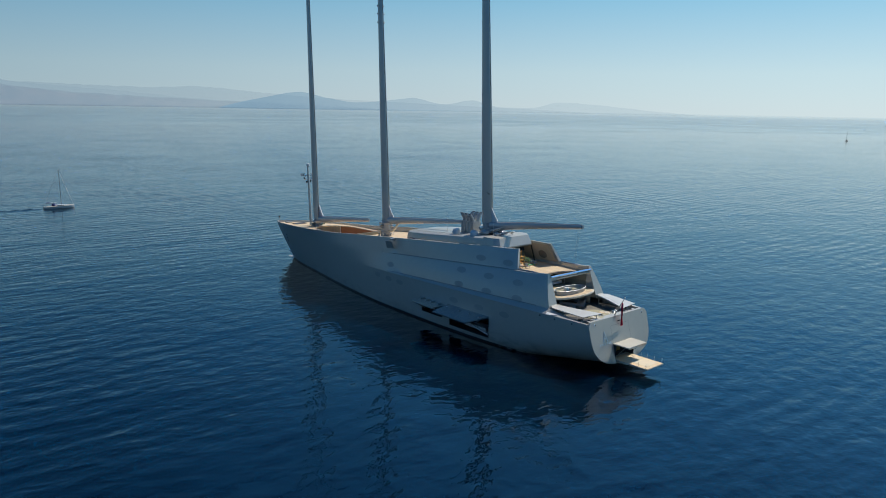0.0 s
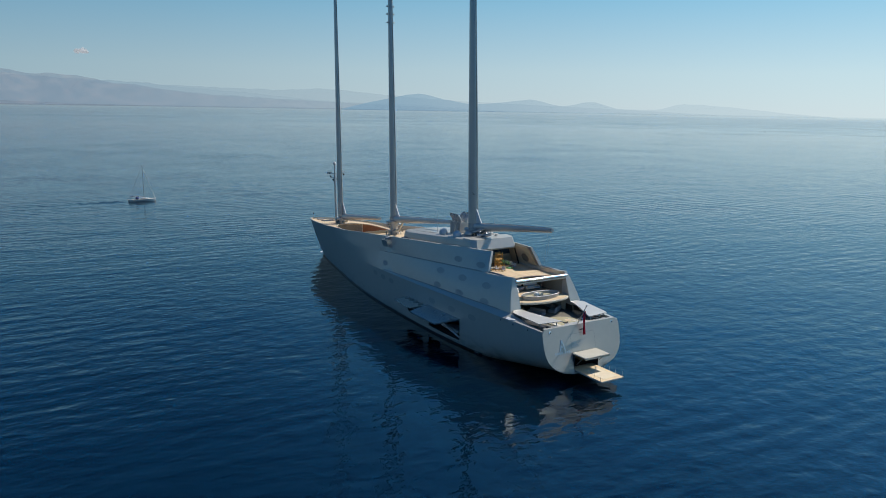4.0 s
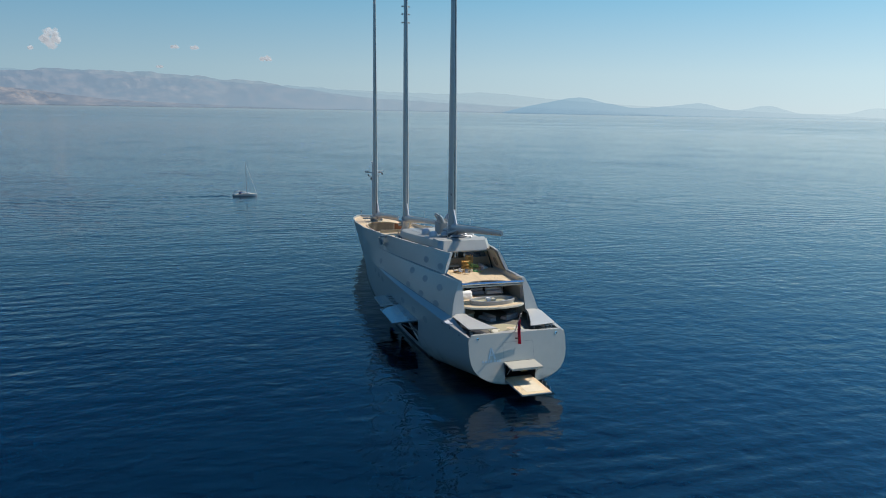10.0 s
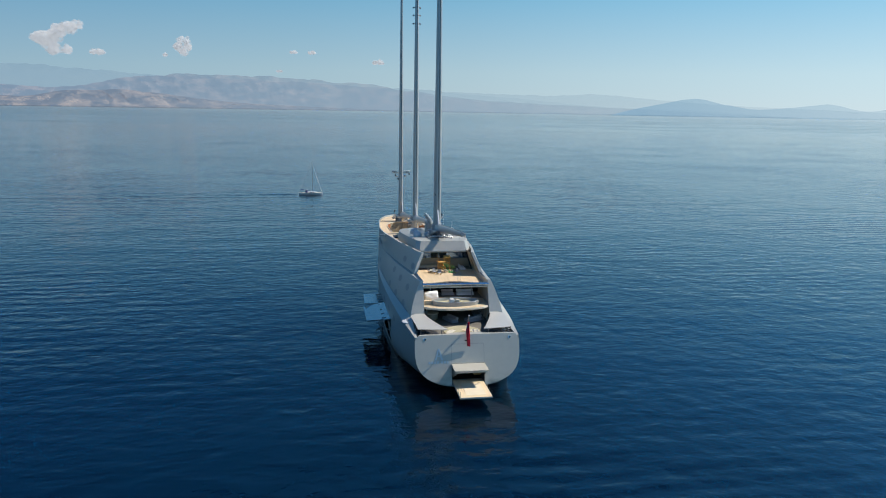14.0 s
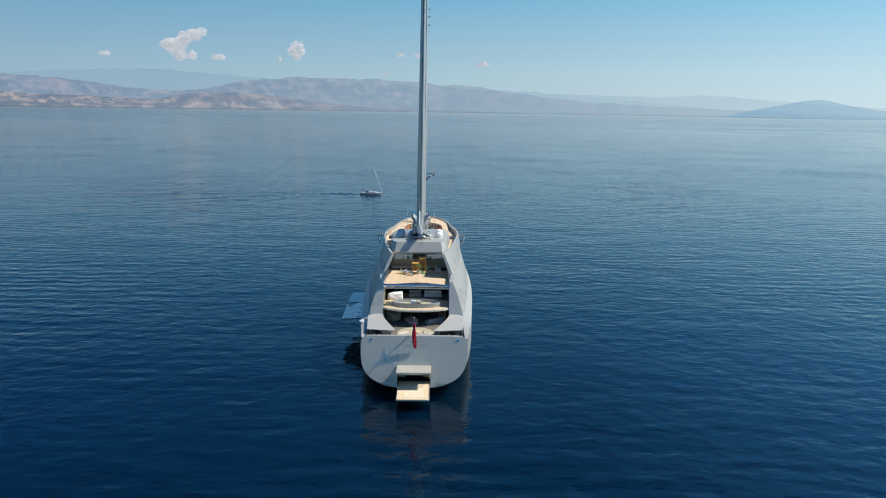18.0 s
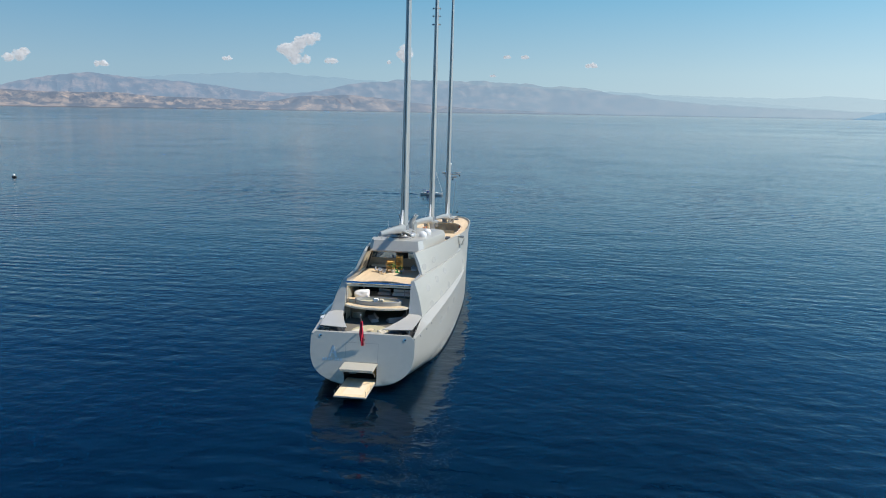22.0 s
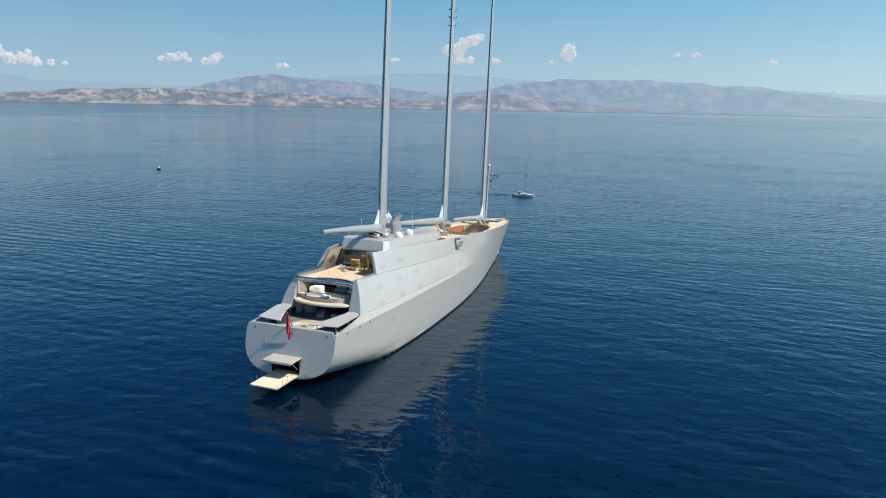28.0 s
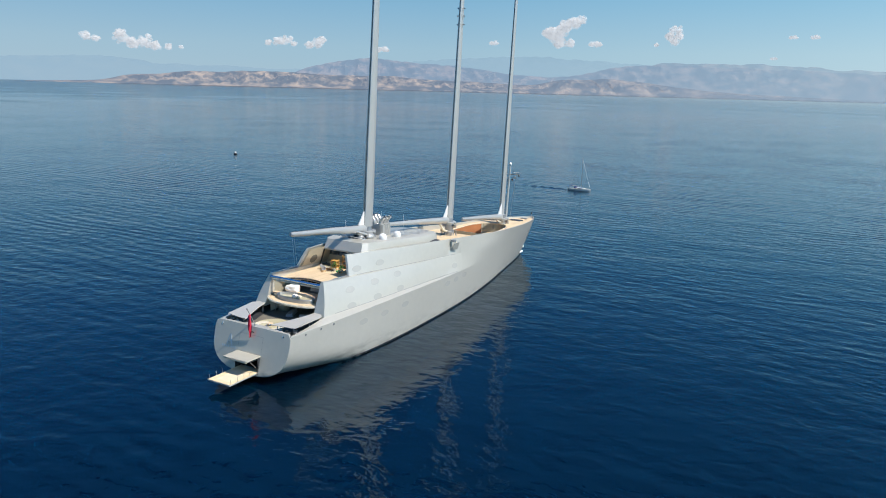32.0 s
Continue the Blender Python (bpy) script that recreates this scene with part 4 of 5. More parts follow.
for side in (1, -1):
    rows = []
    for y in list(np.linspace(WELL_AFT, WELL_MID + WELL_RY, 26)):
        zd, xo, xi = sheer_deck(y), smooth(y, SHEER_X) - 0.3, well_x(y)
        rows.append([(side * xi, y, zd), (side * xo, y, zd), (side * xo, y, zd - 0.3), (side * xi, y, zd - 0.3)])
    put("well_side_deck", mesh_of("well_side_deck", *loft(rows, closed=True)), TEAK, yacht)
    rim = well_rim()
    cut = next(i for i, p in enumerate(rim) if p[0] < 4.6 and p[1] > WELL_MID)
    for name, pts, mat, note in (("well_side_panel", rim[:cut + 1], TEAK_RAW, "reddish teak lining"), ("well_screen", rim[cut:], KHAKI, "curved champagne-coloured screen")):
        wall = [[(side * x, y, sheer_deck(y) + 0.04), (side * (x * 0.985), y - 0.1, WELL_FLOOR), (side * (x * 0.985 + 0.2), y + 0.1, WELL_FLOOR), (side * (x + 0.2), y + 0.1, sheer_deck(y) + 0.04)] for x, y in pts]
        lining = put(name, mesh_of(name, *loft(wall, closed=True), smooth=True), mat, yacht, note)
        if name == "well_screen":
            for x, y in pts[1::2]:
                put("screen_rib", tube([(side * x * 0.975, y - 0.13, WELL_FLOOR + 0.1), (side * x * 0.985, y - 0.08, sheer_deck(y))], 0.035, 6), KHAKI, lining)
    put("well_rim", tube([(side * x, y, sheer_deck(y) + 0.1) for x, y in rim], 0.12, 8), CREAM, yacht)
    x, y = rim[cut]
    put("screen_edge", tube([(side * x * 0.97, y - 0.25, WELL_FLOOR), (side * x * 0.975, y - 0.2, sheer_deck(y) - 0.8), (side * x * 0.98, y - 0.12, sheer_deck(y) + 0.1)], 0.16, 8), CREAM, yacht)
    for k, yy in enumerate((87.0, 90.2, 93.5)):
        put("well_locker", block(*sorted((side * 5.0, side * 5.75)), yy, yy + 1.6, WELL_FLOOR, WELL_FLOOR + 1.0 + 0.3 * k, 0.06), TEAK if k else DARK, yacht)
put("well_deck", slab([p for p in well_rim()] + [(-x, y) for x, y in well_rim()[::-1][1:]], WELL_FLOOR - 0.2, WELL_FLOOR), TEAK, yacht)
put("well_aft_wall", block(-5.9, 5.9, WELL_AFT - 0.2, WELL_AFT, WELL_FLOOR, 15.2, 0.02), KHAKI, yacht)
deck("bow_deck", WELL_MID + WELL_RY, 140.2, sheer_deck, lambda y: max(0.1, smooth(y, SHEER_X) - 0.3), TEAK, 0.3)
for y0, w in ((125.0, 2.1),):
    put("bow_hatch", block(-w, w, y0, y0 + 2.6, 11.75, 12.12, 0.05), DARK, yacht)
put("bow_light_post", tube([(0, 140.3, 11), (0, 140.4, 12.4)], 0.06, 8), STEEL, yacht)
put("bow_light", ball(0, 140.4, 12.6, 0.3, 0.3, 0.32), BOOT, yacht)
put("bow_bitts", block(-1.2, 1.2, 133.0, 134.2, 11.3, 11.75, 0.15), STEEL, yacht)

# ---- masts and booms ----
MASTS = ((114.9, 14.9, 0.05, 86.5, 18.2, -0.16, 12.3), (78.1, 19.2, 0.055, 47.0, 22.8, 0.0, 15.3), (37.9, 23.2, 0.055, 10.7, 26.4, 0.7, 20.6))


def mast_x(z):
    """The spars bend a little to starboard with height."""
    return 0.05 + 0.005 * max(0.0, z - 20)


def mast_ring(y, z, r, off):
    """D-shaped spar section: round nose forward, flat back aft."""
    out = []
    for k in range(22):
        a = 2 * math.pi * k / 22
        x, v = off + mast_x(z) + 0.48 * r * math.cos(a), r * math.sin(a)
        if v < -0.9 * r:
            v = -0.9 * r
        out.append((x, y + v, z))
    return out


for n, (y, z0, lean, by, bz, bx, foot) in enumerate(MASTS):
    zs = [z0 + 0.6, z0 + 2, z0 + 5] + list(np.linspace(30, 96, 12))
    off = -0.4 if n == 0 else 0.0
    half = [(0.84, 0.92, 1.0)[n] * lerp(z, [(10, 1.75), (40, 1.62), (70, 1.22), (96, 0.8)]) for z in zs]
    mast = put("mast", mesh_of("mast", *loft([mast_ring(y + lean * (z - z0), z, r, off) for z, r in zip(zs, half)], closed=True), smooth=True), SPAR, yacht)
    put("luff_slot", mesh_of("luff_slot", *loft([[(off + mast_x(z) - 0.05, y + lean * (z - z0) - 0.9 * r - 0.02, z), (off + mast_x(z) + 0.05, y + lean * (z - z0) - 0.9 * r - 0.02, z)] for z, r in zip(zs, half)])), BOOT, mast)
    put("mast_step", tube([(0, y, foot - 0.6), (0, y, foot + 0.9), (0, y, foot + 1.0), (0, y, z0 + 0.7)], [1.5, 1.5, 1.15, 1.15], 18), STEEL, mast)
    put("mast_collar", tube([(0, y, z0 - 0.9), (0, y, z0 - 0.35)], [2.0, 2.0], 20), SPAR, mast)
    # boom: deep at the mast, slim at the outer end, with a cap
    pts = [Vector((0, y - 1.1, z0 + 0.1)), Vector((bx * 0.15, y - 5, z0 + (bz - z0) * 0.15)), Vector((bx * 0.5, y + (by - y) * 0.5, z0 + (bz - z0) * 0.52)), Vector((bx, by, bz))]
    boom = put("boom", tube(pts, [0.95, 0.95, 0.74, 0.46], 16, flat=0.75), SPAR, mast)
    end = (pts[3] - pts[2]).normalized()
    put("boom_cap", tube([pts[3] + end * 0.02, pts[3] + end * 0.3], [0.48, 0.42], 16, flat=0.75), STEEL, mast)
    put("boom_track", tube([p + Vector((0, 0, r)) for p, r in zip(pts, (0.95, 0.95, 0.74, 0.46))], 0.07, 6), BOOT, mast)
    # triangular fin above the boom
    fin = [(s * 0.12, yy, zz) for s in (1, -1) for yy, zz in ((y - 0.9, z0 + 4.8), (y - 0.9, z0 + 0.7), (y - 3.6, z0 + 1.1))]
    put("boom_fin", mesh_of("boom_fin", fin, [(0, 1, 2), (5, 4, 3), (0, 3, 4, 1), (1, 4, 5, 2), (2, 5, 3, 0)]), WHITE, mast)
    # curved vang from the step up to the boom
    put("vang", tube([(0, y - 0.9, foot + 0.8), (0, y - 3.4, foot + 1.6), (0, y - 6.2, z0 - 0.2 + (bz - z0) * 0.2)], [0.34, 0.3, 0.26], 10), CREAM if n < 2 else SPAR, mast)
    for side in (1, -1):
        put("winch_drum", tube([(side * 1.15, y + 0.2, z0 - 1.6), (side * 2.0, y + 0.2, z0 - 1.6)], [0.5, 0.45], 14), STEEL, mast)
        put("sheave_arm", block(*sorted((side * 0.9, side * 2.3)), y - 0.5, y + 0.4, z0 - 0.75, z0 - 0.45, 0.08), SPAR, mast)
    for k in range(6):
        a = 2 * math.pi * (k + 0.5) / 6
        put("deck_block", tube([(2.0 * math.cos(a), y + 2.0 * math.sin(a), foot - 0.5), (2.0 * math.cos(a), y + 2.0 * math.sin(a), foot + 0.25), (2.0 * math.cos(a), y + 2.0 * math.sin(a), foot + 0.5)], [0.24, 0.16, 0.26], 10), CHROME if k % 2 else STEEL, mast)
    if n == 1:
        for z in (72.4, 74.6, 76.6):
            for side in (1, -1):
                put("spotlight", tube([(0.3 + side * 0.5, y + lean * (z - z0), z), (0.3 + side * 0.75, y + lean * (z - z0), z), (0.3 + side * 1.1, y + lean * (z - z0) - 0.1, z - 0.1)], [0.07, 0.17, 0.21], 10), STEEL, mast)

# radar mast ahead of the foremast
rmast = put("radar_mast", tube([(-0.4, 118.4, 12.2), (-0.3, 119.3, 22), (-0.2, 120.2, 31.4)], [0.55, 0.42, 0.28], 14, flat=0.8), SPAR, yacht)
put("cross_arm", tube([(-2.7, 120.0, 28.4), (3.0, 120.0, 28.4)], 0.15, 8), SPAR, rmast)
put("cross_arm", tube([(-1.7, 120.0, 27.2), (2.0, 120.0, 27.2)], 0.12, 8), SPAR, rmast)
for x, z, half in ((2.1, 28.85, 1.3), (-1.9, 28.8, 0.7), (1.5, 27.5, 0.7)):
    scanner = put("radar_scanner", block(x - half, x + half, 119.85, 120.2, z, z + 0.25, 0.08), WHITE, rmast)
    put("scanner_foot", tube([(x, 120.0, z - 0.4), (x, 120.0, z + 0.02)], [0.2, 0.26], 10), STEEL, scanner)
for x, z, r in ((-2.6, 28.8, 0.3), (3.0, 28.0, 0.28), (-0.2, 31.7, 0.5), (0.7, 26.6, 0.3), (-0.7, 26.4, 0.34), (-1.6, 27.6, 0.26)):
    put("mast_lamp", ball(x, 120.0, z, r, r, r * 1.15, 12), WHITE if z > 28 else BOOT, rmast)
put("wire_stay", tube([(1.9, 120.0, 27.2), (0.6, 119.4, 13.0)], 0.04, 5), STEEL, rmast)

# exhaust stack: upright pipes with three raked mouths
stack = put("exhaust_stack", slab([(-1.5, 41.6), (1.5, 41.6), (1.5, 45.6), (-1.5, 45.6)], 20.3, 23.7, 0.2), SPAR, yacht)
for side in (1, -1):
    for y in (42.2, 43.2, 44.1, 45.0):
        put("stack_rib", tube([(side * 1.5, y, 20.4), (side * 1.5, y, 23.6)], 0.28, 10), SPAR, stack)
for side in (1, -1):
    for y in (42.2, 43.5, 44.8):
        put("exhaust_horn", tube([(side * 0.8, y, 23.3), (side * 0.85, y, 23.9), (side * 1.1, y, 24.5), (side * 1.75, y, 25.3)], [0.5, 0.5, 0.48, 0.44], 14, wide=Vector((0, 1, 0))), SPAR, stack)
        lid = [(side * (1.15 + 0.95 * k), y + dy, 24.95 + 0.62 * k + up) for k, up in ((0, 0.0), (1, 0.0), (1, 0.07), (0, 0.07)) for dy in (-0.4, 0.4)]
        put("horn_flap", mesh_of("horn_flap", lid, [(0, 1, 3, 2), (2, 3, 5, 4), (4, 5, 7, 6), (6, 7, 1, 0), (0, 2, 4, 6), (1, 7, 5, 3)]), DARK, stack)
for side in (1, -1):
    for y, z, r in ((37.8, 21.05, 0.95), (43.9, 20.7, 0.95)):
        dome = put("satellite_dome", tube([(side * 4.4, y, z + h) for h in (-0.1, 0.15, 0.75, 1.15, 1.4, 1.52)], [r * k for k in (0.8, 0.98, 1.0, 0.86, 0.55, 0.14)], 20), WHITE, yacht)
        put("dome_foot", tube([(side * 4.4, y, z - 0.6), (side * 4.4, y, z + 0.12)], [0.75, 0.8], 16), SPAR, dome)
for x, y in ((2.6, 33.2), (-2.6, 33.2), (3.2, 48.6), (-3.2, 48.6)):
    put("whip_aerial", tube([(x, y, 20.2), (x * 1.02, y, 25.6)], [0.05, 0.025], 6), WHITE, yacht)
for x, y, z, sx, sy, sz in ((2.2, 36.0, 21.9, 0.8, 1.3, 0.7), (-2.2, 36.4, 21.9, 0.8, 1.3, 0.7), (0.9, 34.2, 21.9, 0.6, 0.8, 0.5), (-1.2, 33.6, 21.9, 0.5, 0.6, 0.45)):
    put("deck_locker", ball(x, y, z, sx, sy, sz, 14, lift=-0.6), SPAR, yacht)
# flat near-black plate paints the dark of the recess abaft the mast
put("mast_dark_plate", slab([(2.3 * math.cos(a), 34.6 + 2.6 * math.sin(a)) for a in np.linspace(0, 2 * math.pi, 28, endpoint=False)], 21.7, 21.84), DARK, yacht)
for side in (1, -1):
    put("boom_chute", tube([(side * 1.3, 36.6, 21.6), (side * 1.5, 35.4, 22.3), (side * 1.15, 34.0, 22.9), (side * 0.5, 32.4, 23.5)], [0.3, 0.3, 0.26, 0.2], 10), SPAR, yacht)
put("roof_hoop", tube([(-2.8, 33.4, 21.5), (-2.4, 31.4, 22.3), (0, 30.6, 22.6), (2.4, 31.4, 22.3), (2.8, 33.4, 21.5)], 0.16, 8), SPAR, yacht)

# folding bridge wings
for side in (1, -1):
    wing = put("bridge_wing", mesh_of("bridge_wing", *loft([[(side * x, y, z), (side * x, y + 0.5, z), (side * x, y + 0.5, z + 0.3), (side * x, y, z + 0.3)] for x, y, z in ((9.0, 61.2, 17.5), (10.3, 61.2, 17.45), (11.2, 61.4, 17.0))], closed=True)), CREAM, yacht)
    put("wing_console", block(*sorted((side * 10.1, side * 11.25)), 60.5, 61.5, 17.35, 17.8, 0.08), STEEL, wing)
    put("wing_screen", mesh_of("wing_screen", [(side * x, y, z) for x, y, z in ((11.1, 60.5, 17.0), (11.2, 63.0, 17.0), (10.6, 63.0, 15.0), (10.5, 60.5, 15.4), (11.3, 60.5, 17.0), (11.4, 63.0, 17.0), (10.8, 63.0, 15.0), (10.7, 60.5, 15.4))],
                               [(0, 1, 2, 3), (7, 6, 5, 4), (0, 4, 5, 1), (1, 5, 6, 2), (2, 6, 7, 3), (3, 7, 4, 0)]), HULL, wing)
    # darker quad on the skin paints the streak of shadow by the wing
    put("wing_shadow", mesh_of("wing_shadow", [(side * (side_x(y, z) + 0.02), y, z) for y, z in ((60.6, 17.6), (62.2, 17.5), (62.5, 16.8), (61.0, 16.9))], [(0, 1, 2, 3)]), HULL_SEAM_SHADE, wing)

# anchors at the stem, and thin lines from the after boom to the rail
for side in (1, -1):
    anchor = put("anchor", tube([(side * 1.0, 131.2, 5.2), (side * 1.25, 130.6, 3.4), (side * 1.35, 130.1, 2.3)], [0.22, 0.24, 0.2], 8), WHITE, yacht)
    put("fluke", mesh_of("fluke", [(side * 1.5, 128.6, 2.6), (side * 1.45, 130.2, 1.7), (side * 1.3, 131.9, 2.4), (side * 1.75, 130.2, 2.0)], [(0, 1, 3), (1, 2, 3), (0, 3, 2), (0, 2, 1)]), WHITE, anchor)
    for z in (6.4, 7.6, 8.6):
        put("bow_fairlead", ball(side * (side_x(127.5, z) + 0.02), 127.5, z, 0.16, 0.25, 0.25, 10), BOOT, yacht)
    put("boom_line", tube([(0.6 + side * 0.25, 11.3, 25.8), (0.6 + side * 0.3, 12.4, 16.7)], 0.012, 5), STEEL, yacht)

# bulb at the foot of the stem, just awash
put("bow_bulb", ball(0, 131.0, -0.45, 0.95, 3.6, 0.8, 20), WHITE, yacht)
# grab rails along the upper deck and posts behind the wing glass
for side in (1, -1):
    put("deck_rail", tube([(side * 6.55, 12.6, 16.5), (side * 6.6, 17.0, 16.75), (side * 6.75, 21.2, 16.6)], 0.13, 8), STEEL, yacht)
    put("wing_post", tube([(side * 6.3, 28.3, 15.65), (side * 5.05, 28.5, 19.6)], 0.16, 8), BOOT, yacht)
    for y in (14.6, 18.6):
        put("rail_stanchion", tube([(side * 6.6, y, 15.6), (side * 6.6, y, 16.65)], 0.05, 6), STEEL, yacht)


# ---- stern: dock, hatch, platform ----
def box_room(name, x0, x1, y0, y1, z0, z1, mat, open_side):
    """Inside of a recess: five inner faces, open on one side (0..3: -y, +y, -x, +x)."""
    v = [(x, y, z) for z in (z0, z1) for x, y in ((x0, y0), (x1, y0), (x1, y1), (x0, y1))]
    sides = {0: (0, 1, 5, 4), 3: (1, 2, 6, 5), 1: (2, 3, 7, 6), 2: (3, 0, 4, 7)}
    faces = [(0, 1, 2, 3), (4, 5, 6, 7)] + [f for k, f in sides.items() if k != open_side]
    return put(name, mesh_of(name, v, faces), mat, yacht)


# the dock's inner shade is put into its near-black lining
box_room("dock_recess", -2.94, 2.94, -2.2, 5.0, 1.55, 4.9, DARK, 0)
platform = put("swim_platform", block(-2.82, 2.82, -9.3, -0.6, 1.72, 2.0, 0.06), SPAR, yacht)
for i in range(14):
    x0 = -2.75 + i * 5.5 / 14
    put("plank", block(x0 + 0.012, x0 + 5.5 / 14 - 0.012, -9.2, -1.2, 1.99, 2.03, 0), LIGHT_TEAK, platform)
put("deck_mat", block(-1.5, 1.9, -8.3, -3.0, 2.03, 2.05, 0), MAT, platform)
for x, y in ((-2.7, -8.9), (-2.7, -7.2), (-2.7, -5.6), (2.7, -8.9), (2.7, -7.2), (2.7, -5.6), (2.7, -4.2)):
    put("rail_post", tube([(x, y, 2.0), (x, y, 2.95)], 0.035, 6), STEEL, platform)
hatch = put("dock_hatch", block(-3.05, 3.05, -5.1, -1.3, 4.93, 5.18, 0.06), HATCH, yacht)
put("hatch_lip", block(-3.0, 3.0, -5.12, -5.02, 4.78, 4.93, 0.02), CREAM, hatch)
for side in (1, -1):
    put("hatch_strut", tube([(side * 2.8, -2.6, 3.2), (side * 2.8, -4.2, 4.95)], 0.08, 8), STEEL, hatch)
    put("dock_cabinet", block(*sorted((side * 1.6, side * 2.9)), 1.0, 3.5, 2.0, 3.6, 0.05), AMBER if side > 0 else GREY, yacht)

# seams of the stern door, mooring eyes, slot, emblem and unreadable lettering
for x0, x1, z0, z1 in ((-2.95, 2.95, 8.45, 8.5), (-2.98, -2.93, 5.3, 8.5), (2.93, 2.98, 5.3, 8.5)):
    put("door_seam", slab([(x0, (z0 - 5.3) * 1.056), (x1, (z0 - 5.3) * 1.056), (x1, (z1 - 5.3) * 1.056), (x0, (z1 - 5.3) * 1.056)], 0, 0.012), HULL_SEAM_SHADE, trans, at=on_transom(0, 5.3, 0.135))
put("stern_slot", slab([(-0.5, -0.1), (0.5, -0.1), (0.5, 0.1), (-0.5, 0.1)], 0, 0.02), BOOT, trans, at=on_transom(0.0, 9.1, 0.135))
for side in (1, -1):
    eye = put("mooring_eye", tube([(0, 0, -0.02), (0, 0, 0.1)], [0.27, 0.24], 18), CHROME, trans, at=on_transom(side * 7.7, 9.5, 0.12))
    put("eye_hole", tube([(0.05, -0.05, 0.1), (0.05, -0.05, 0.125)], [0.16, 0.14], 14), BOOT, trans, at=on_transom(side * 7.7, 9.5, 0.12))
for pts in (((-0.75, -1.1), (-0.45, -1.1), (0.12, 1.0), (-0.12, 1.0)), ((-0.12, 1.0), (0.14, 1.0), (0.8, -1.1), (0.42, -1.1)), ((-0.5, -0.45), (0.55, -0.45), (0.5, -0.25), (-0.42, -0.25))):
    put("stern_emblem", slab(list(pts), 0, 0.09, 0.02), EMBLEM, trans, at=on_transom(-5.25, 6.9, 0.12))
for k in range(7):
    put("lettering_bar", slab([(0, 0), (0.32, 0), (0.32, 0.42), (0, 0.42)], 0, 0.04), EMBLEM, trans, at=on_transom(-7.1 + k * 0.5 + (0.25 if k > 3 else 0), 5.3, 0.13))

# ---- mooring stations under raised cover plates ----
for side in (1, -1):
    outline = [(3.3, 1.35), (5.6, 1.55), (8.6, 2.0), (9.15, 9.3), (8.2, 10.4), (6.4, 10.4), (6.1, 8.6), (5.3, 6.2), (4.3, 3.6)]
    bm = bmesh.new()
    top, low = [], []
    for x, y in outline:
        z = 10.72 + 0.05 * (y - 1.5) - 0.02 * max(0, x - 7)
        top.append(bm.verts.new((side * x, y, z)))
        low.append(bm.verts.new((side * (x - 0.06), y + 0.08, z - 0.15)))
    bm.faces.new(top)
    bm.faces.new(low[::-1])
    for i in range(len(top)):
        j = (i + 1) % len(top)
        bm.faces.new((top[i], low[i], low[j], top[j]))
    bmesh.ops.recalc_face_normals(bm, faces=bm.faces)
    me = bpy.data.meshes.new("cover")
    bm.to_mesh(me)
    bm.free()
    cover = put("mooring_cover", me, COVER, yacht)
    # near-black sheet on the deck paints the dark beneath the cover
    put("mooring_dark_sheet", slab([(side * x, y) for x, y in ((3.2, 0.7), (9.0, 0.9), (9.6, 9.6), (6.45, 10.6))], 9.02, 9.06), DARK, yacht)
    for x, y in ((4.4, 2.0), (8.1, 2.4), (8.7, 6.2), (8.6, 9.2), (6.5, 9.6)):
        put("cover_strut", tube([(side * x, y, 9.0), (side * (x - 0.1), y, 10.5)], 0.09, 8), STEEL, cover)
    for x, y, r in ((4.9, 1.5, 0.3), (5.7, 1.6, 0.26), (7.4, 1.7, 0.34), (8.8, 3.6, 0.3), (8.9, 5.0, 0.3), (9.1, 7.2, 0.3), (7.6, 3.4, 0.4), (6.4, 2.2, 0.3)):
        put("mooring_winch", tube([(side * x, y, 9.0), (side * x, y, 9.3), (side * x, y, 9.55), (side * x, y, 9.8)], [r * 1.2, r * 0.75, r * 0.7, r * 1.1], 12), STEEL if (x * 10) % 2 < 1 else WHITE, yacht)
    # capping rail along the hull edge, with mooring holes below it
    for y, z in ((3.6, 9.25), (7.6, 9.35), (11.2, 9.4)):
        put("fairlead", tube([(side * (side_x(y, z) - 0.05), y, z), (side * (side_x(y, z) + 0.08), y, z)], [0.26, 0.22], 12, wide=Vector((0, 0, 1))), STEEL, yacht)
        put("fairlead_hole", ball(side * (side_x(y, z) + 0.07), y, z, 0.04, 0.17, 0.15, 12), BOOT, yacht)
# bulwark flap folded outboard of the port mooring station
flap = [(-9.75, 7.4, 10.2), (-10.0, 9.9, 10.3), (-10.8, 9.6, 10.05), (-10.6, 8.7, 10.0)]
put("bulwark_flap", mesh_of("bulwark_flap", flap + [(x, y, z - 0.12) for x, y, z in flap], [(0, 1, 2, 3), (7, 6, 5, 4), (0, 4, 5, 1), (1, 5, 6, 2), (2, 6, 7, 3), (3, 7, 4, 0)]), WHITE, yacht)
put("flap_arm", tube([(-9.4, 9.0, 9.6), (-10.5, 9.2, 10.0)], 0.07, 8), STEEL, yacht)
# stern coaming between the covers
put("stern_coaming", slab([(-8.7, 0.15), (8.7, 0.15), (8.6, 0.75), (3.3, 0.95), (2.6, 1.5), (-2.6, 1.5), (-3.3, 0.95), (-8.6, 0.75)], 9.0, 10.08, 0.04), HULL, yacht)

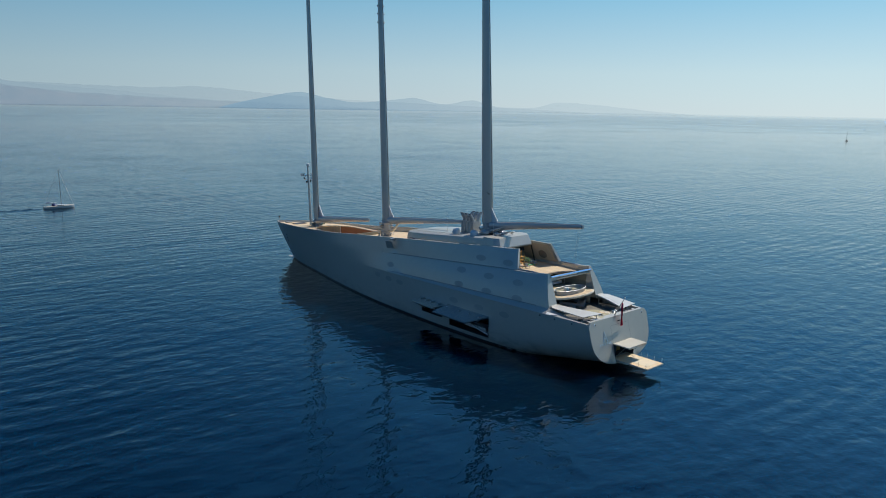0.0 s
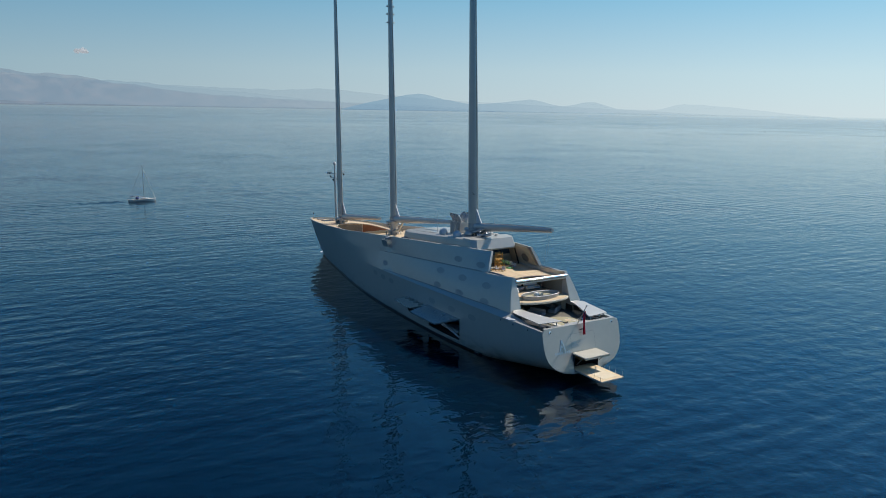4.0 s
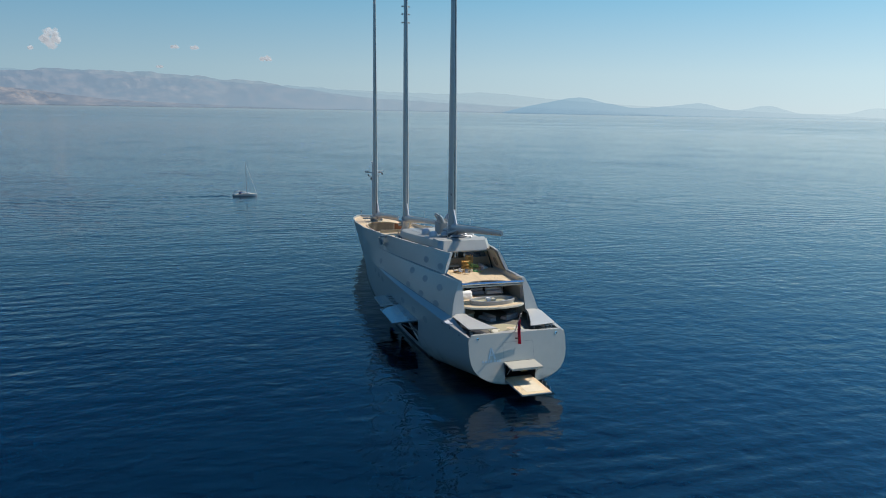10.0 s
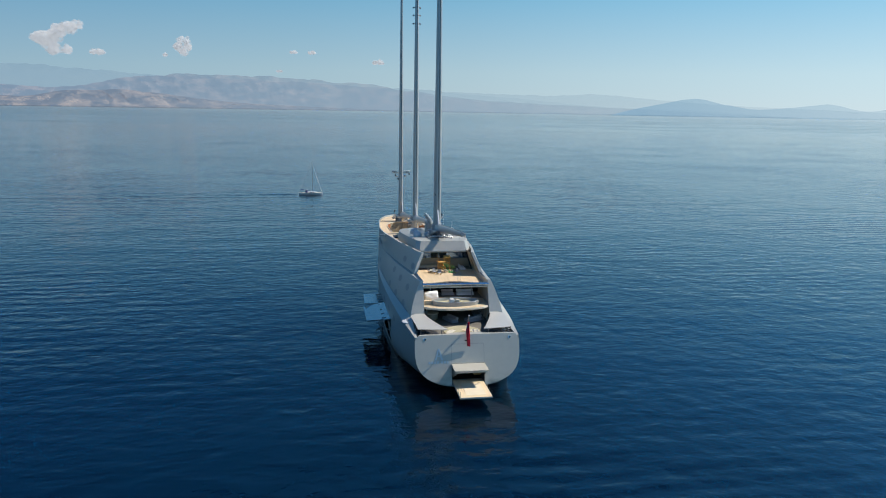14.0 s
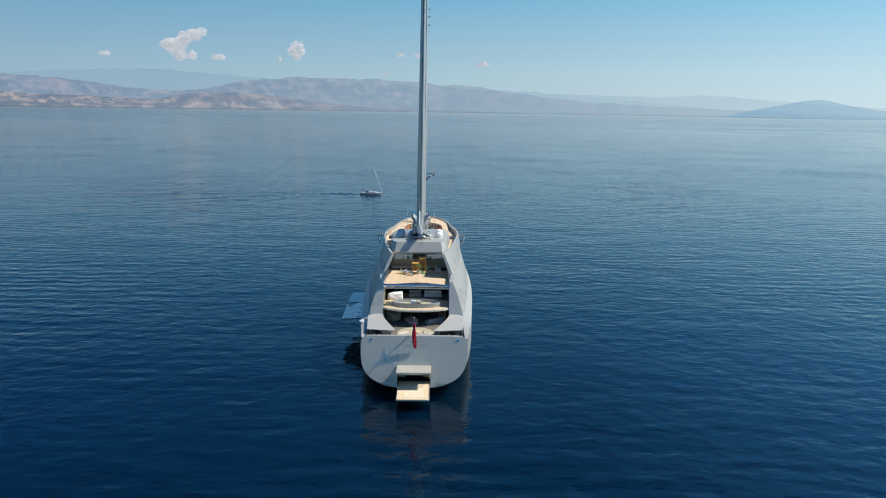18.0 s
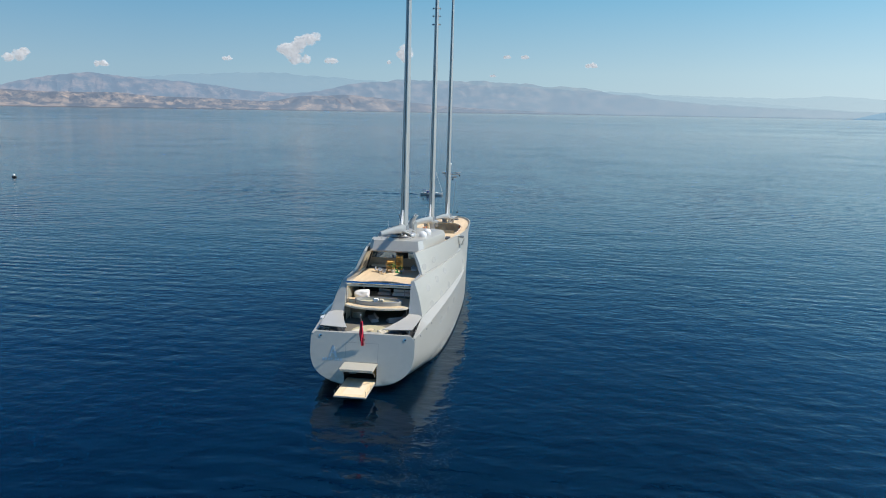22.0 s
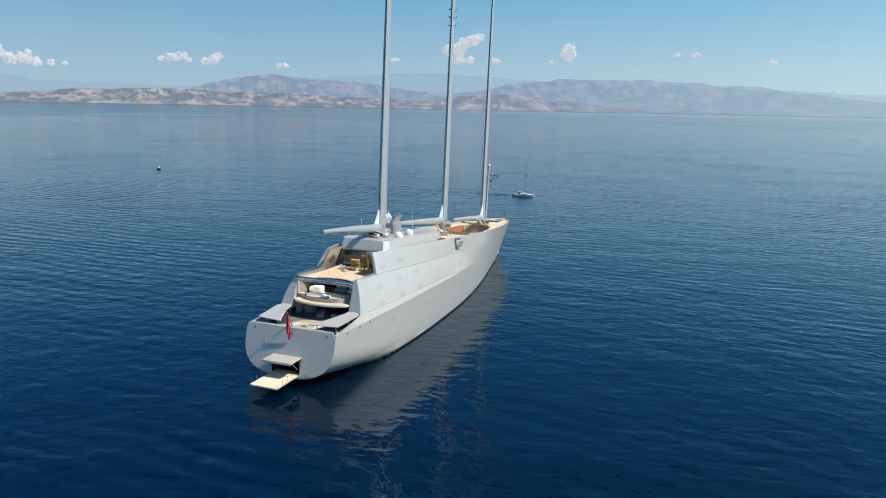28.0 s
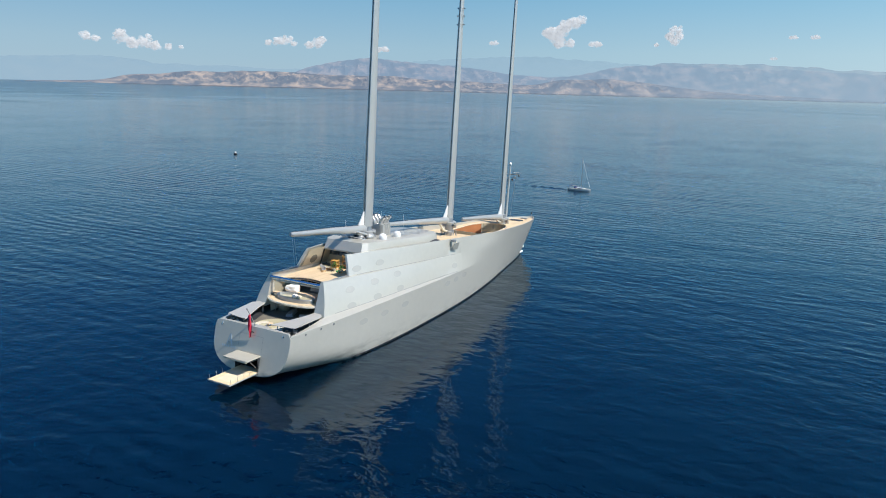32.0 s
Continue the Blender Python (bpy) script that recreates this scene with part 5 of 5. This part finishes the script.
# ---- furniture on the open stern decks ----
def settee(x, y, z, rx, ry, turn, mat, label, start=20, stop=340, height=0.75):
    """Curved seat: low cushion ring with a back."""
    root = thing("curved_settee", label, "sofa", x, y, z, turn)
    arc = [radians(a) for a in np.linspace(start, stop, 26)]
    seat = [[(rx * k * math.cos(a), ry * k * math.sin(a), h) for k, h in ((0.66, 0), (0.66, height * 0.7), (0.88, height * 0.75), (0.88, 0))] for a in arc]
    back = [[(rx * k * math.cos(a), ry * k * math.sin(a), h) for k, h in ((0.88, 0), (0.88, height), (1.0, height), (1.03, 0))] for a in arc]
    put("seat", mesh_of("seat", *loft(seat, closed=True), smooth=True), mat, root)
    put("backrest", mesh_of("backrest", *loft(back, closed=True), smooth=True), CREAM, root)
    return root


settee(0.2, 4.0, 9.0, 2.5, 3.3, 90, CREAM, "oval cream sunken settee on the stern deck", 35, 325, 0.2)
put("stern_floor", slab([(-3.2, 1.5), (3.2, 1.5), (3.9, 3.0), (3.9, 3.8), (-3.9, 3.8), (-3.9, 3.0)], 9.0, 9.04), SPAR, yacht)
put("sunken_pan", slab([(0.1 + 3.5 * math.cos(a), 5.1 + 3.4 * math.sin(a)) for a in np.linspace(0, 2 * math.pi, 40, endpoint=False)], 9.0, 9.12, 0.04), PAN, yacht)
tbl = thing("low_table", "small round steel and teak table inside the oval settee", "table", 0.4, 4.2, 9.1)
put("tabletop", tube([(0, 0, 0.5), (0, 0, 0.56)], [0.62, 0.62], 20), TEAK, tbl)
put("pedestal", tube([(0, 0, 0), (0, 0, 0.06), (0, 0, 0.5)], [0.34, 0.08, 0.07], 12), STEEL, tbl)
rail = thing("hand_rail", "pair of curved steel hand rails by the stern seat", "rail", 1.9, 2.4, 9.0)
for dx in (-0.35, 0.35):
    put("hoop", tube([(dx, -0.5, 0), (dx, -0.45, 1.1), (dx, 0, 1.3), (dx, 0.5, 0.9), (dx, 0.6, 0)], 0.05, 8), CHROME, rail)

bar = thing("round_bar", "round olive drum-shaped bar counter under the balcony", "bar", -4.5, 14.2, 9.0)
put("drum", tube([(0, 0, 0), (0, 0, 1.15)], [1.35, 1.35], 28), KHAKI, bar)
put("counter", tube([(0, 0, 1.15), (0, 0, 1.25)], [1.5, 1.5], 28), CREAM, bar)


def lounger(x, y, z, turn, label, long=3.6, wide=1.5, mat=GREY):
    root = thing("sofa", label, "sofa", x, y, z, turn)
    put("base", block(-wide / 2, wide / 2, -long / 2, long / 2, 0.0, 0.42, 0.1), mat, root)
    put("cushion", block(-wide / 2 + 0.06, wide / 2 - 0.06, -long / 2 + 0.06, long / 2 - 0.06, 0.42, 0.62, 0.08), mat, root)
    put("backrest", block(wide / 2 - 0.34, wide / 2, -long / 2, long / 2, 0.6, 1.05, 0.1), mat, root)
    return root


lounger(-1.0, 12.2, 9.0, 24, "dark grey sofa with low back under the balcony")
lounger(3.5, 12.0, 9.0, -60, "dark grey wide lounger under the balcony", 3.4, 1.7)
lounger(5.0, 15.8, 9.0, 0, "dark grey sofa along the saloon side")

# oval plunge tub on the balcony
tub = thing("plunge_tub", "oval glass-walled plunge tub on the balcony", "pool", 0.0, 12.4, 12.33)
ring = [2 * math.pi * k / 40 for k in range(41)]
put("wall", mesh_of("wall", *loft([[(4.6 * k * math.cos(a), 1.95 * k * math.sin(a), h) for k, h in ((1.0, 0), (1.03, 0.72), (0.96, 0.72), (0.93, 0.0))] for a in ring], closed=True, caps=False), smooth=True), POOL, tub)
put("rim", tube([(4.58 * math.cos(a), 1.94 * math.sin(a), 0.76) for a in ring], 0.09, 8), STEEL, tub)
put("floor", slab([(4.3 * math.cos(a), 1.8 * math.sin(a)) for a in ring[:-1]], 0.01, 0.28), PAN, tub)
pad = thing("sun_pad", "small white cushions on the tub seat", "cushion", -0.2, 12.9, 12.62)
put("cushion", block(-0.9, 0.1, -0.5, 0.5, 0, 0.6, 0.14), WHITE_SOFT, pad)
put("cushion", block(0.18, 1.1, -0.5, 0.55, 0, 0.48, 0.14), CREAM, pad)

covered = thing("covered_furniture", "lounge furniture under a loose white dust cover", "cover", -4.3, 16.6, 12.33, 10)
bm = bmesh.new()
bmesh.ops.create_icosphere(bm, subdivisions=4, radius=1)
for v in bm.verts:
    q = v.co
    lump = 1 + 0.16 * noise.fractal((q.x * 1.6, q.y * 1.6, q.z * 2), 1.0, 2.0, 3)
    box = max(abs(q.x), abs(q.y), abs(q.z)) ** 0.55
    v.co = Vector((q.x / box * 1.55 * lump, q.y / box * 1.05 * lump, max(0, q.z / box * 0.95 * lump + 0.62)))
me = bpy.data.meshes.new("cloth")
bm.to_mesh(me)
bm.free()
me.shade_smooth()
put("cloth", me, WHITE_SOFT, covered)
lounger(3.2, 19.4, 12.33, 90, "pale cushioned sofa against the lounge windows", 3.6, 1.5, WHITE_SOFT)
lounger(-0.4, 19.6, 12.33, 90, "dark grey sofa deep in the shaded lounge", 2.6, 1.3)
side_tbl = thing("side_table", "small teak side counter by the balcony edge", "table", -5.3, 12.9, 12.33)
put("top", block(-0.9, 0.9, -0.6, 0.6, 0.6, 0.68, 0.03), TEAK, side_tbl)
put("plinth", block(-0.7, 0.7, -0.4, 0.4, 0.0, 0.6, 0.03), CREAM, side_tbl)

# upper deck: wooden stand, pot plant, chairs, table
def wooden_stand(x, y, label, tall, wide):
    root = thing("wooden_stand", label, "shelf", x, y, 15.67)
    for dx in (-wide, wide):
        for dy in (-0.5, 0.5):
            put("upright", block(dx - 0.09, dx + 0.09, dy - 0.09, dy + 0.09, 0, tall, 0.02), AMBER, root)
    for k in (0.22, 0.52, 0.86):
        put("shelf", block(-wide - 0.1, wide + 0.1, -0.6, 0.6, tall * k, tall * k + 0.1, 0.02), AMBER, root)
    put("backboard", block(-wide - 0.05, wide + 0.05, 0.5, 0.56, tall * 0.22, tall * 0.96, 0.01), AMBER, root)
    return root


wooden_stand(-0.6, 26.4, "honey-coloured wooden shelf stand on the upper deck", 2.3, 0.7)
wooden_stand(0.9, 28.6, "taller honey-coloured wooden stand near the lounge back", 3.0, 0.6)
hose = thing("garden_hose", "bright green hose lying loose on the upper deck", "hose", 1.6, 25.6, 15.67)
put("coil", tube([(1.5 * s - 1.2 + 0.35 * math.sin(9 * s), 0.9 - 2.3 * s + 0.3 * math.cos(7 * s), 0.14 + 0.5 * max(0, 0.4 - s)) for s in np.linspace(0, 1, 30)], 0.12, 8), HOSE, hose)


def pot_plant(x, y, z, label, size=1.0, seed=1):
    rnd = random.Random(seed)
    root = thing("pot_plant", label, "plant", x, y, z)
    put("pot", tube([(0, 0, 0), (0, 0, 0.5 * size), (0, 0, 0.52 * size)], [0.28 * size, 0.4 * size, 0.36 * size], 16), CREAM, root)
    put("stem", tube([(0, 0, 0.4 * size), (0.05, 0, 1.0 * size)], 0.05, 6), AMBER, root)
    v, f = [], []
    for k in range(70):
        a, e, r = rnd.uniform(0, 2 * math.pi), rnd.uniform(-0.4, 1.3), rnd.uniform(0.3, 0.75) * size
        c = Vector((math.cos(a) * math.cos(e) * r, math.sin(a) * math.cos(e) * r, 1.1 * size + math.sin(e) * r * 0.9))
        d = Vector((math.cos(a), math.sin(a), rnd.uniform(-0.4, 0.6))) * 0.26 * size
        w = d.cross(Vector((0, 0, 1))).normalized() * 0.09 * size
        n = len(v)
        v += [c - d, c + w, c + d, c - w]
        f.append((n, n + 1, n + 2, n + 3))
    put("foliage", mesh_of("foliage", v, f), LEAF, root)
    return root


pot_plant(0.1, 25.3, 15.67, "leafy green plant in a cream pot on the upper deck", 1.15, 4)
pot_plant(1.7, 25.9, 15.67, "small green plant in a pot beside the stand", 0.8, 9)


def deck_chair(x, y, turn, mat, label):
    root = thing("deck_chair", label, "chair", x, y, 15.67, turn, "chairs on the upper deck")
    put("seat", block(-0.35, 0.35, -0.35, 0.35, 0.4, 0.5, 0.03), mat, root)
    put("backrest", block(-0.35, 0.35, 0.3, 0.4, 0.5, 1.05, 0.03), mat, root)
    for dx in (-0.3, 0.3):
        for dy in (-0.3, 0.3):
            put("leg", block(dx - 0.04, dx + 0.04, dy - 0.04, dy + 0.04, 0, 0.42, 0.01), AMBER, root)
    return root


first = deck_chair(-2.4, 24.4, 30, GREY, "low wooden deck chair with dark grey cushions")
for x, y, a in ((-3.3, 25.3, 80), (-1.5, 23.4, -20), (2.2, 24.5, -60)):
    copy_thing(first, pose(x, y, 15.67, 0, 0, a))
ltab = thing("deck_table", "low teak table with pale top on the upper deck", "table", -2.2, 25.8, 15.67)
put("tabletop", block(-0.9, 0.9, -0.5, 0.5, 0.45, 0.52, 0.02), CREAM, ltab)
for dx in (-0.75, 0.75):
    for dy in (-0.38, 0.38):
        put("leg", block(dx - 0.04, dx + 0.04, dy - 0.04, dy + 0.04, 0, 0.45, 0.01), AMBER, ltab)
wsofa = thing("white_sofa", "white cushioned sofa in the shade of the roof", "sofa", 4.2, 28.6, 15.67, 90)
put("base", block(-1.5, 1.5, -0.6, 0.6, 0.1, 0.42, 0.05), WHITE_SOFT, wsofa)
put("backrest", block(-1.5, 1.5, 0.3, 0.6, 0.42, 0.85, 0.08), WHITE_SOFT, wsofa)
ksofa = thing("long_sofa", "long champagne sofa along the lounge back", "sofa", -3.2, 30.4, 15.67)
put("base", block(-2.4, 2.4, -0.6, 0.6, 0.1, 0.45, 0.05), CREAM, ksofa)
put("backrest", block(-2.4, 2.4, 0.35, 0.6, 0.45, 0.9, 0.08), KHAKI, ksofa)

# ensign on its raked staff
ensign = thing("ensign", "limp red cloth flag on a raked steel staff", "flag", -0.1, 0.9, 9.7)
put("staff", tube([(0, 0.0, 0), (0.05, -2.25, 4.2)], [0.13, 0.07], 10), STEEL, ensign)
put("truck", ball(0.05, -2.27, 4.26, 0.16, 0.16, 0.16, 10), STEEL, ensign)
rows = []
for i in range(15):
    s = i / 14
    z = 2.95 - 4.5 * s
    rows.append([(0.1 + (0.04 + 0.42 * (0.35 + 0.65 * math.sin(min(1, s * 1.3) * math.pi * 0.8))) * u + 0.12 * math.sin(u * 5 + s * 4), -1.75 - 0.05 * s + 0.16 * math.sin(u * 7 + s * 5), z + 0.25 * u * (1 - s)) for u in np.linspace(-0.6, 0.8, 12)])
cloth = put("cloth", mesh_of("cloth", *loft(rows), smooth=True), RED, ensign)
put("canton", mesh_of("canton", *loft([[(p[0], p[1] - 0.03, p[2]) for p in r[:4]] for r in rows[:4]]), smooth=True), NAVY, ensign)

# ---- open shell doors in the port side ----
def plate(name, corners, thick, mat, parent, label=""):
    v = [Vector(c) for c in corners]
    flat = (v[1] - v[0]).cross(v[3] - v[0])
    v[2].z = v[0].z - (flat.x * (v[2].x - v[0].x) + flat.y * (v[2].y - v[0].y)) / flat.z
    n = (v[1] - v[0]).cross(v[3] - v[0]).normalized() * thick
    pts = v + [p - n for p in v]
    k = len(v)
    f = [tuple(range(k)), tuple(range(k, 2 * k))[::-1]] + [(i, k + i, k + (i + 1) % k, (i + 1) % k) for i in range(k)]
    return put(name, mesh_of(name, pts, f), mat, parent, label)


big = plate("shell_door", ((-11.4, 24.8, 5.75), (-16.4, 27.2, 4.75), (-16.6, 38.0, 5.25), (-11.9, 37.8, 5.8)), 0.28, DOOR, yacht)
small = plate("shell_door", ((-11.9, 38.7, 5.3), (-16.4, 38.3, 5.55), (-16.2, 46.2, 6.05), (-11.9, 47.8, 5.4)), 0.25, DOOR, yacht)
for door, pts in ((big, ((25.4, 24.9), (36.9, 37.2))), (small, ((40.3, 40.0), (47.0, 46.6)))):
    for y0, y1 in pts:
        put("door_strut", tube([(-11.2, y0, 3.0), (-14.6, y1 + 0.8, 5.0)], 0.1, 8), STEEL, door)
for door, spots in ((big, ((26.5, 37.0), (29.6, 32.8))), (small, ((40.2, 46.4), (42.6, 44.4)))):
    for y in (*spots[0], *spots[1]):
        put("hinge_arm", block(-13.2, -11.7, y - 0.14, y + 0.14, 5.62, 5.9, 0.04), SPAR, door)
# both bays are painted near-black for the shade inside them
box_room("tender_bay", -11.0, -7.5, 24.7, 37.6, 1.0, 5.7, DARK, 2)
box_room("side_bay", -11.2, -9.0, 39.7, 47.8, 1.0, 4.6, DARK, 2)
tender = thing("tender", "pale grey tender boat stowed inside the open side bay", "boat", -9.8, 31.0, 1.4)
rows = []
for y in np.linspace(-4.6, 4.6, 16):
    k = 1 - max(0, y / 4.6) ** 3 * 0.9
    rows.append([(-1.15 * k, y, 1.5), (-1.0 * k, y, 0.7), (0, y, 0.15 + (1 - k) * 0.8), (1.0 * k, y, 0.7), (1.15 * k, y, 1.5)])
put("hull", mesh_of("hull", *loft(rows), smooth=True), WHITE, tender)
put("deck", mesh_of("deck", *loft([[r[0], r[4]] for r in rows])), GREY, tender)
put("windscreen", block(-0.7, 0.7, 0.2, 0.5, 1.5, 2.2, 0.05), BLACK_GLASS, tender)
put("bay_guard", tube([(-11.4, 36.9, 4.1), (-11.3, 25.3, 1.8)], 0.2, 8), WHITE, yacht)

# ---- other craft ----
def sailing_boat(x, y, turn, label):
    root = thing("sailing_boat", label, "boat", x, y, 0, turn)
    rows = []
    for s in np.linspace(-6.5, 6.8, 18):
        k = (1 - max(0, (s - 0.5) / 6.3) ** 2.2) * (0.82 + 0.18 * min(1, (s + 6.5) / 5))
        top = 1.05 + 0.03 * (s + 2)
        rows.append([(-2.0 * k, s, top), (-1.75 * k, s, 0.3), (-1.0 * k, s, -0.4), (1.0 * k, s, -0.4), (1.75 * k, s, 0.3), (2.0 * k, s, top)])
    put("hull", mesh_of("hull", *loft(rows), smooth=True), WHITE, root)
    put("deck", mesh_of("deck", *loft([[r[0], r[5]] for r in rows])), CREAM, root)
    put("cabin", slab([(-1.2, -1.8), (1.2, -1.8), (1.0, 2.8), (0.4, 3.6), (-0.4, 3.6), (-1.0, 2.8)], 1.0, 1.65, 0.15), WHITE, root)
    put("cabin_window", block(-1.22, 1.22, -0.9, 1.8, 1.25, 1.48, 0.02), BLACK_GLASS, root)
    put("sprayhood", ball(0, -2.2, 1.5, 1.35, 0.9, 0.95, 14, lift=-0.3), NAVY, root)
    put("bimini", block(-1.3, 1.3, -5.6, -3.5, 2.7, 2.8, 0.05), NAVY, root)
    for dx in (-1.2, 1.2):
        put("bimini_leg", tube([(dx, -5.4, 1.0), (dx, -5.0, 2.7)], 0.04, 6), STEEL, root)
    put("boot_stripe", mesh_of("boot_stripe", *loft([[(p[0] * 1.015, p[1], p[2]) for p in (r[1], (r[1][0] * 0.8 + r[0][0] * 0.2, r[1][1], 0.45))] for r in rows])), NAVY, root)
    mast = put("mast", tube([(0, 1.2, 1.2), (0, 1.1, 18.5)], [0.13, 0.09], 8), STEEL, root)
    put("boom", tube([(0, 1.0, 2.5), (0, -4.2, 2.6)], 0.16, 8), WHITE_SOFT, root)
    put("spreader", tube([(-1.0, 1.1, 9.5), (1.0, 1.1, 9.5)], 0.05, 6), STEEL, mast)
    put("furled_jib", tube([(0, 6.4, 1.5), (0, 1.3, 17.0)], 0.06, 8), WHITE_SOFT, root)
    put("backstay", tube([(0, -6.3, 1.2), (0, 1.0, 18.2)], 0.03, 5), STEEL, root)
    return root


sailing_boat(-34, 298, -92, "white cruising sailing boat with lowered sails motoring along")
sailing_boat(1428, 482, -60, "white sailing boat far off on the bright water")


def motor_boat(x, y, turn, label, long=8.0):
    root = thing("motor_boat", label, "boat", x, y, 0, turn)
    rows = []
    for s in np.linspace(-0.5, 0.5, 12):
        k = 1 - max(0, s / 0.5) ** 2.2
        rows.append([(-0.16 * long * k, s * long, 0.16 * long), (-0.13 * long * k, s * long, 0.02), (0, s * long, -0.05 * long), (0.13 * long * k, s * long, 0.02), (0.16 * long * k, s * long, 0.16 * long)])
    put("hull", mesh_of("hull", *loft(rows), smooth=True), WHITE, root)
    put("deck", mesh_of("deck", *loft([[r[0], r[4]] for r in rows])), CREAM, root)
    put("cabin", slab([(-0.1 * long, -0.15 * long), (0.1 * long, -0.15 * long), (0.07 * long, 0.2 * long), (-0.07 * long, 0.2 * long)], 0.15 * long, 0.3 * long, 0.15), BLACK_GLASS, root)
    put("roof", block(-0.11 * long, 0.11 * long, -0.2 * long, 0.12 * long, 0.3 * long, 0.33 * long, 0.05), WHITE, root)
    return root


for x, y, a, size in ((1720, 1165, 70, 9), (2176, 1548, 90, 10), (2552, 1145, -80, 9), (2653, 874, 80, 14)):
    motor_boat(x, y, a, "small pale motor boat far off near the horizon", size)

buoy = thing("mooring_buoy", "dark round mooring float with pale marker boat shape on the water", "buoy", -325, 321, 0)
put("float", ball(0, 0, 0.35, 1.8, 1.2, 0.8, 16), BOOT, buoy)
put("marker", tube([(0, 0, 0.9), (0, 0, 1.7), (0, 0, 2.3)], [0.75, 0.75, 0.25], 10), WHITE, buoy)


# ripples trailing behind the passing sailing boat
wake_rows = []
for i in range(120):
    s = i * 1.3
    row = []
    for v in np.linspace(-14, 14, 57):
        spread = 1.0 + 0.07 * s
        crest = math.exp(-((abs(v) - spread) / 1.1) ** 2) * 0.5 + math.exp(-((abs(v) - spread * 0.55) / 0.9) ** 2) * 0.3
        fade = math.exp(-s / 75) * min(1, s / 4) * min(1, (155 - s) / 30)
        row.append((-40.5 - s, 297.8 + v + 1.2 * math.sin(s * 0.03), 0.03 + 0.6 * crest * fade * (0.6 + 0.4 * math.sin(s * 1.1 + v))))
    wake_rows.append(row)
wake = put("boat_wake", mesh_of("boat_wake", *loft(wake_rows), smooth=True), sea.data.materials[0])
tagged(wake, "low dark ripples trailing behind the sailing boat", "wake", kind="structure")
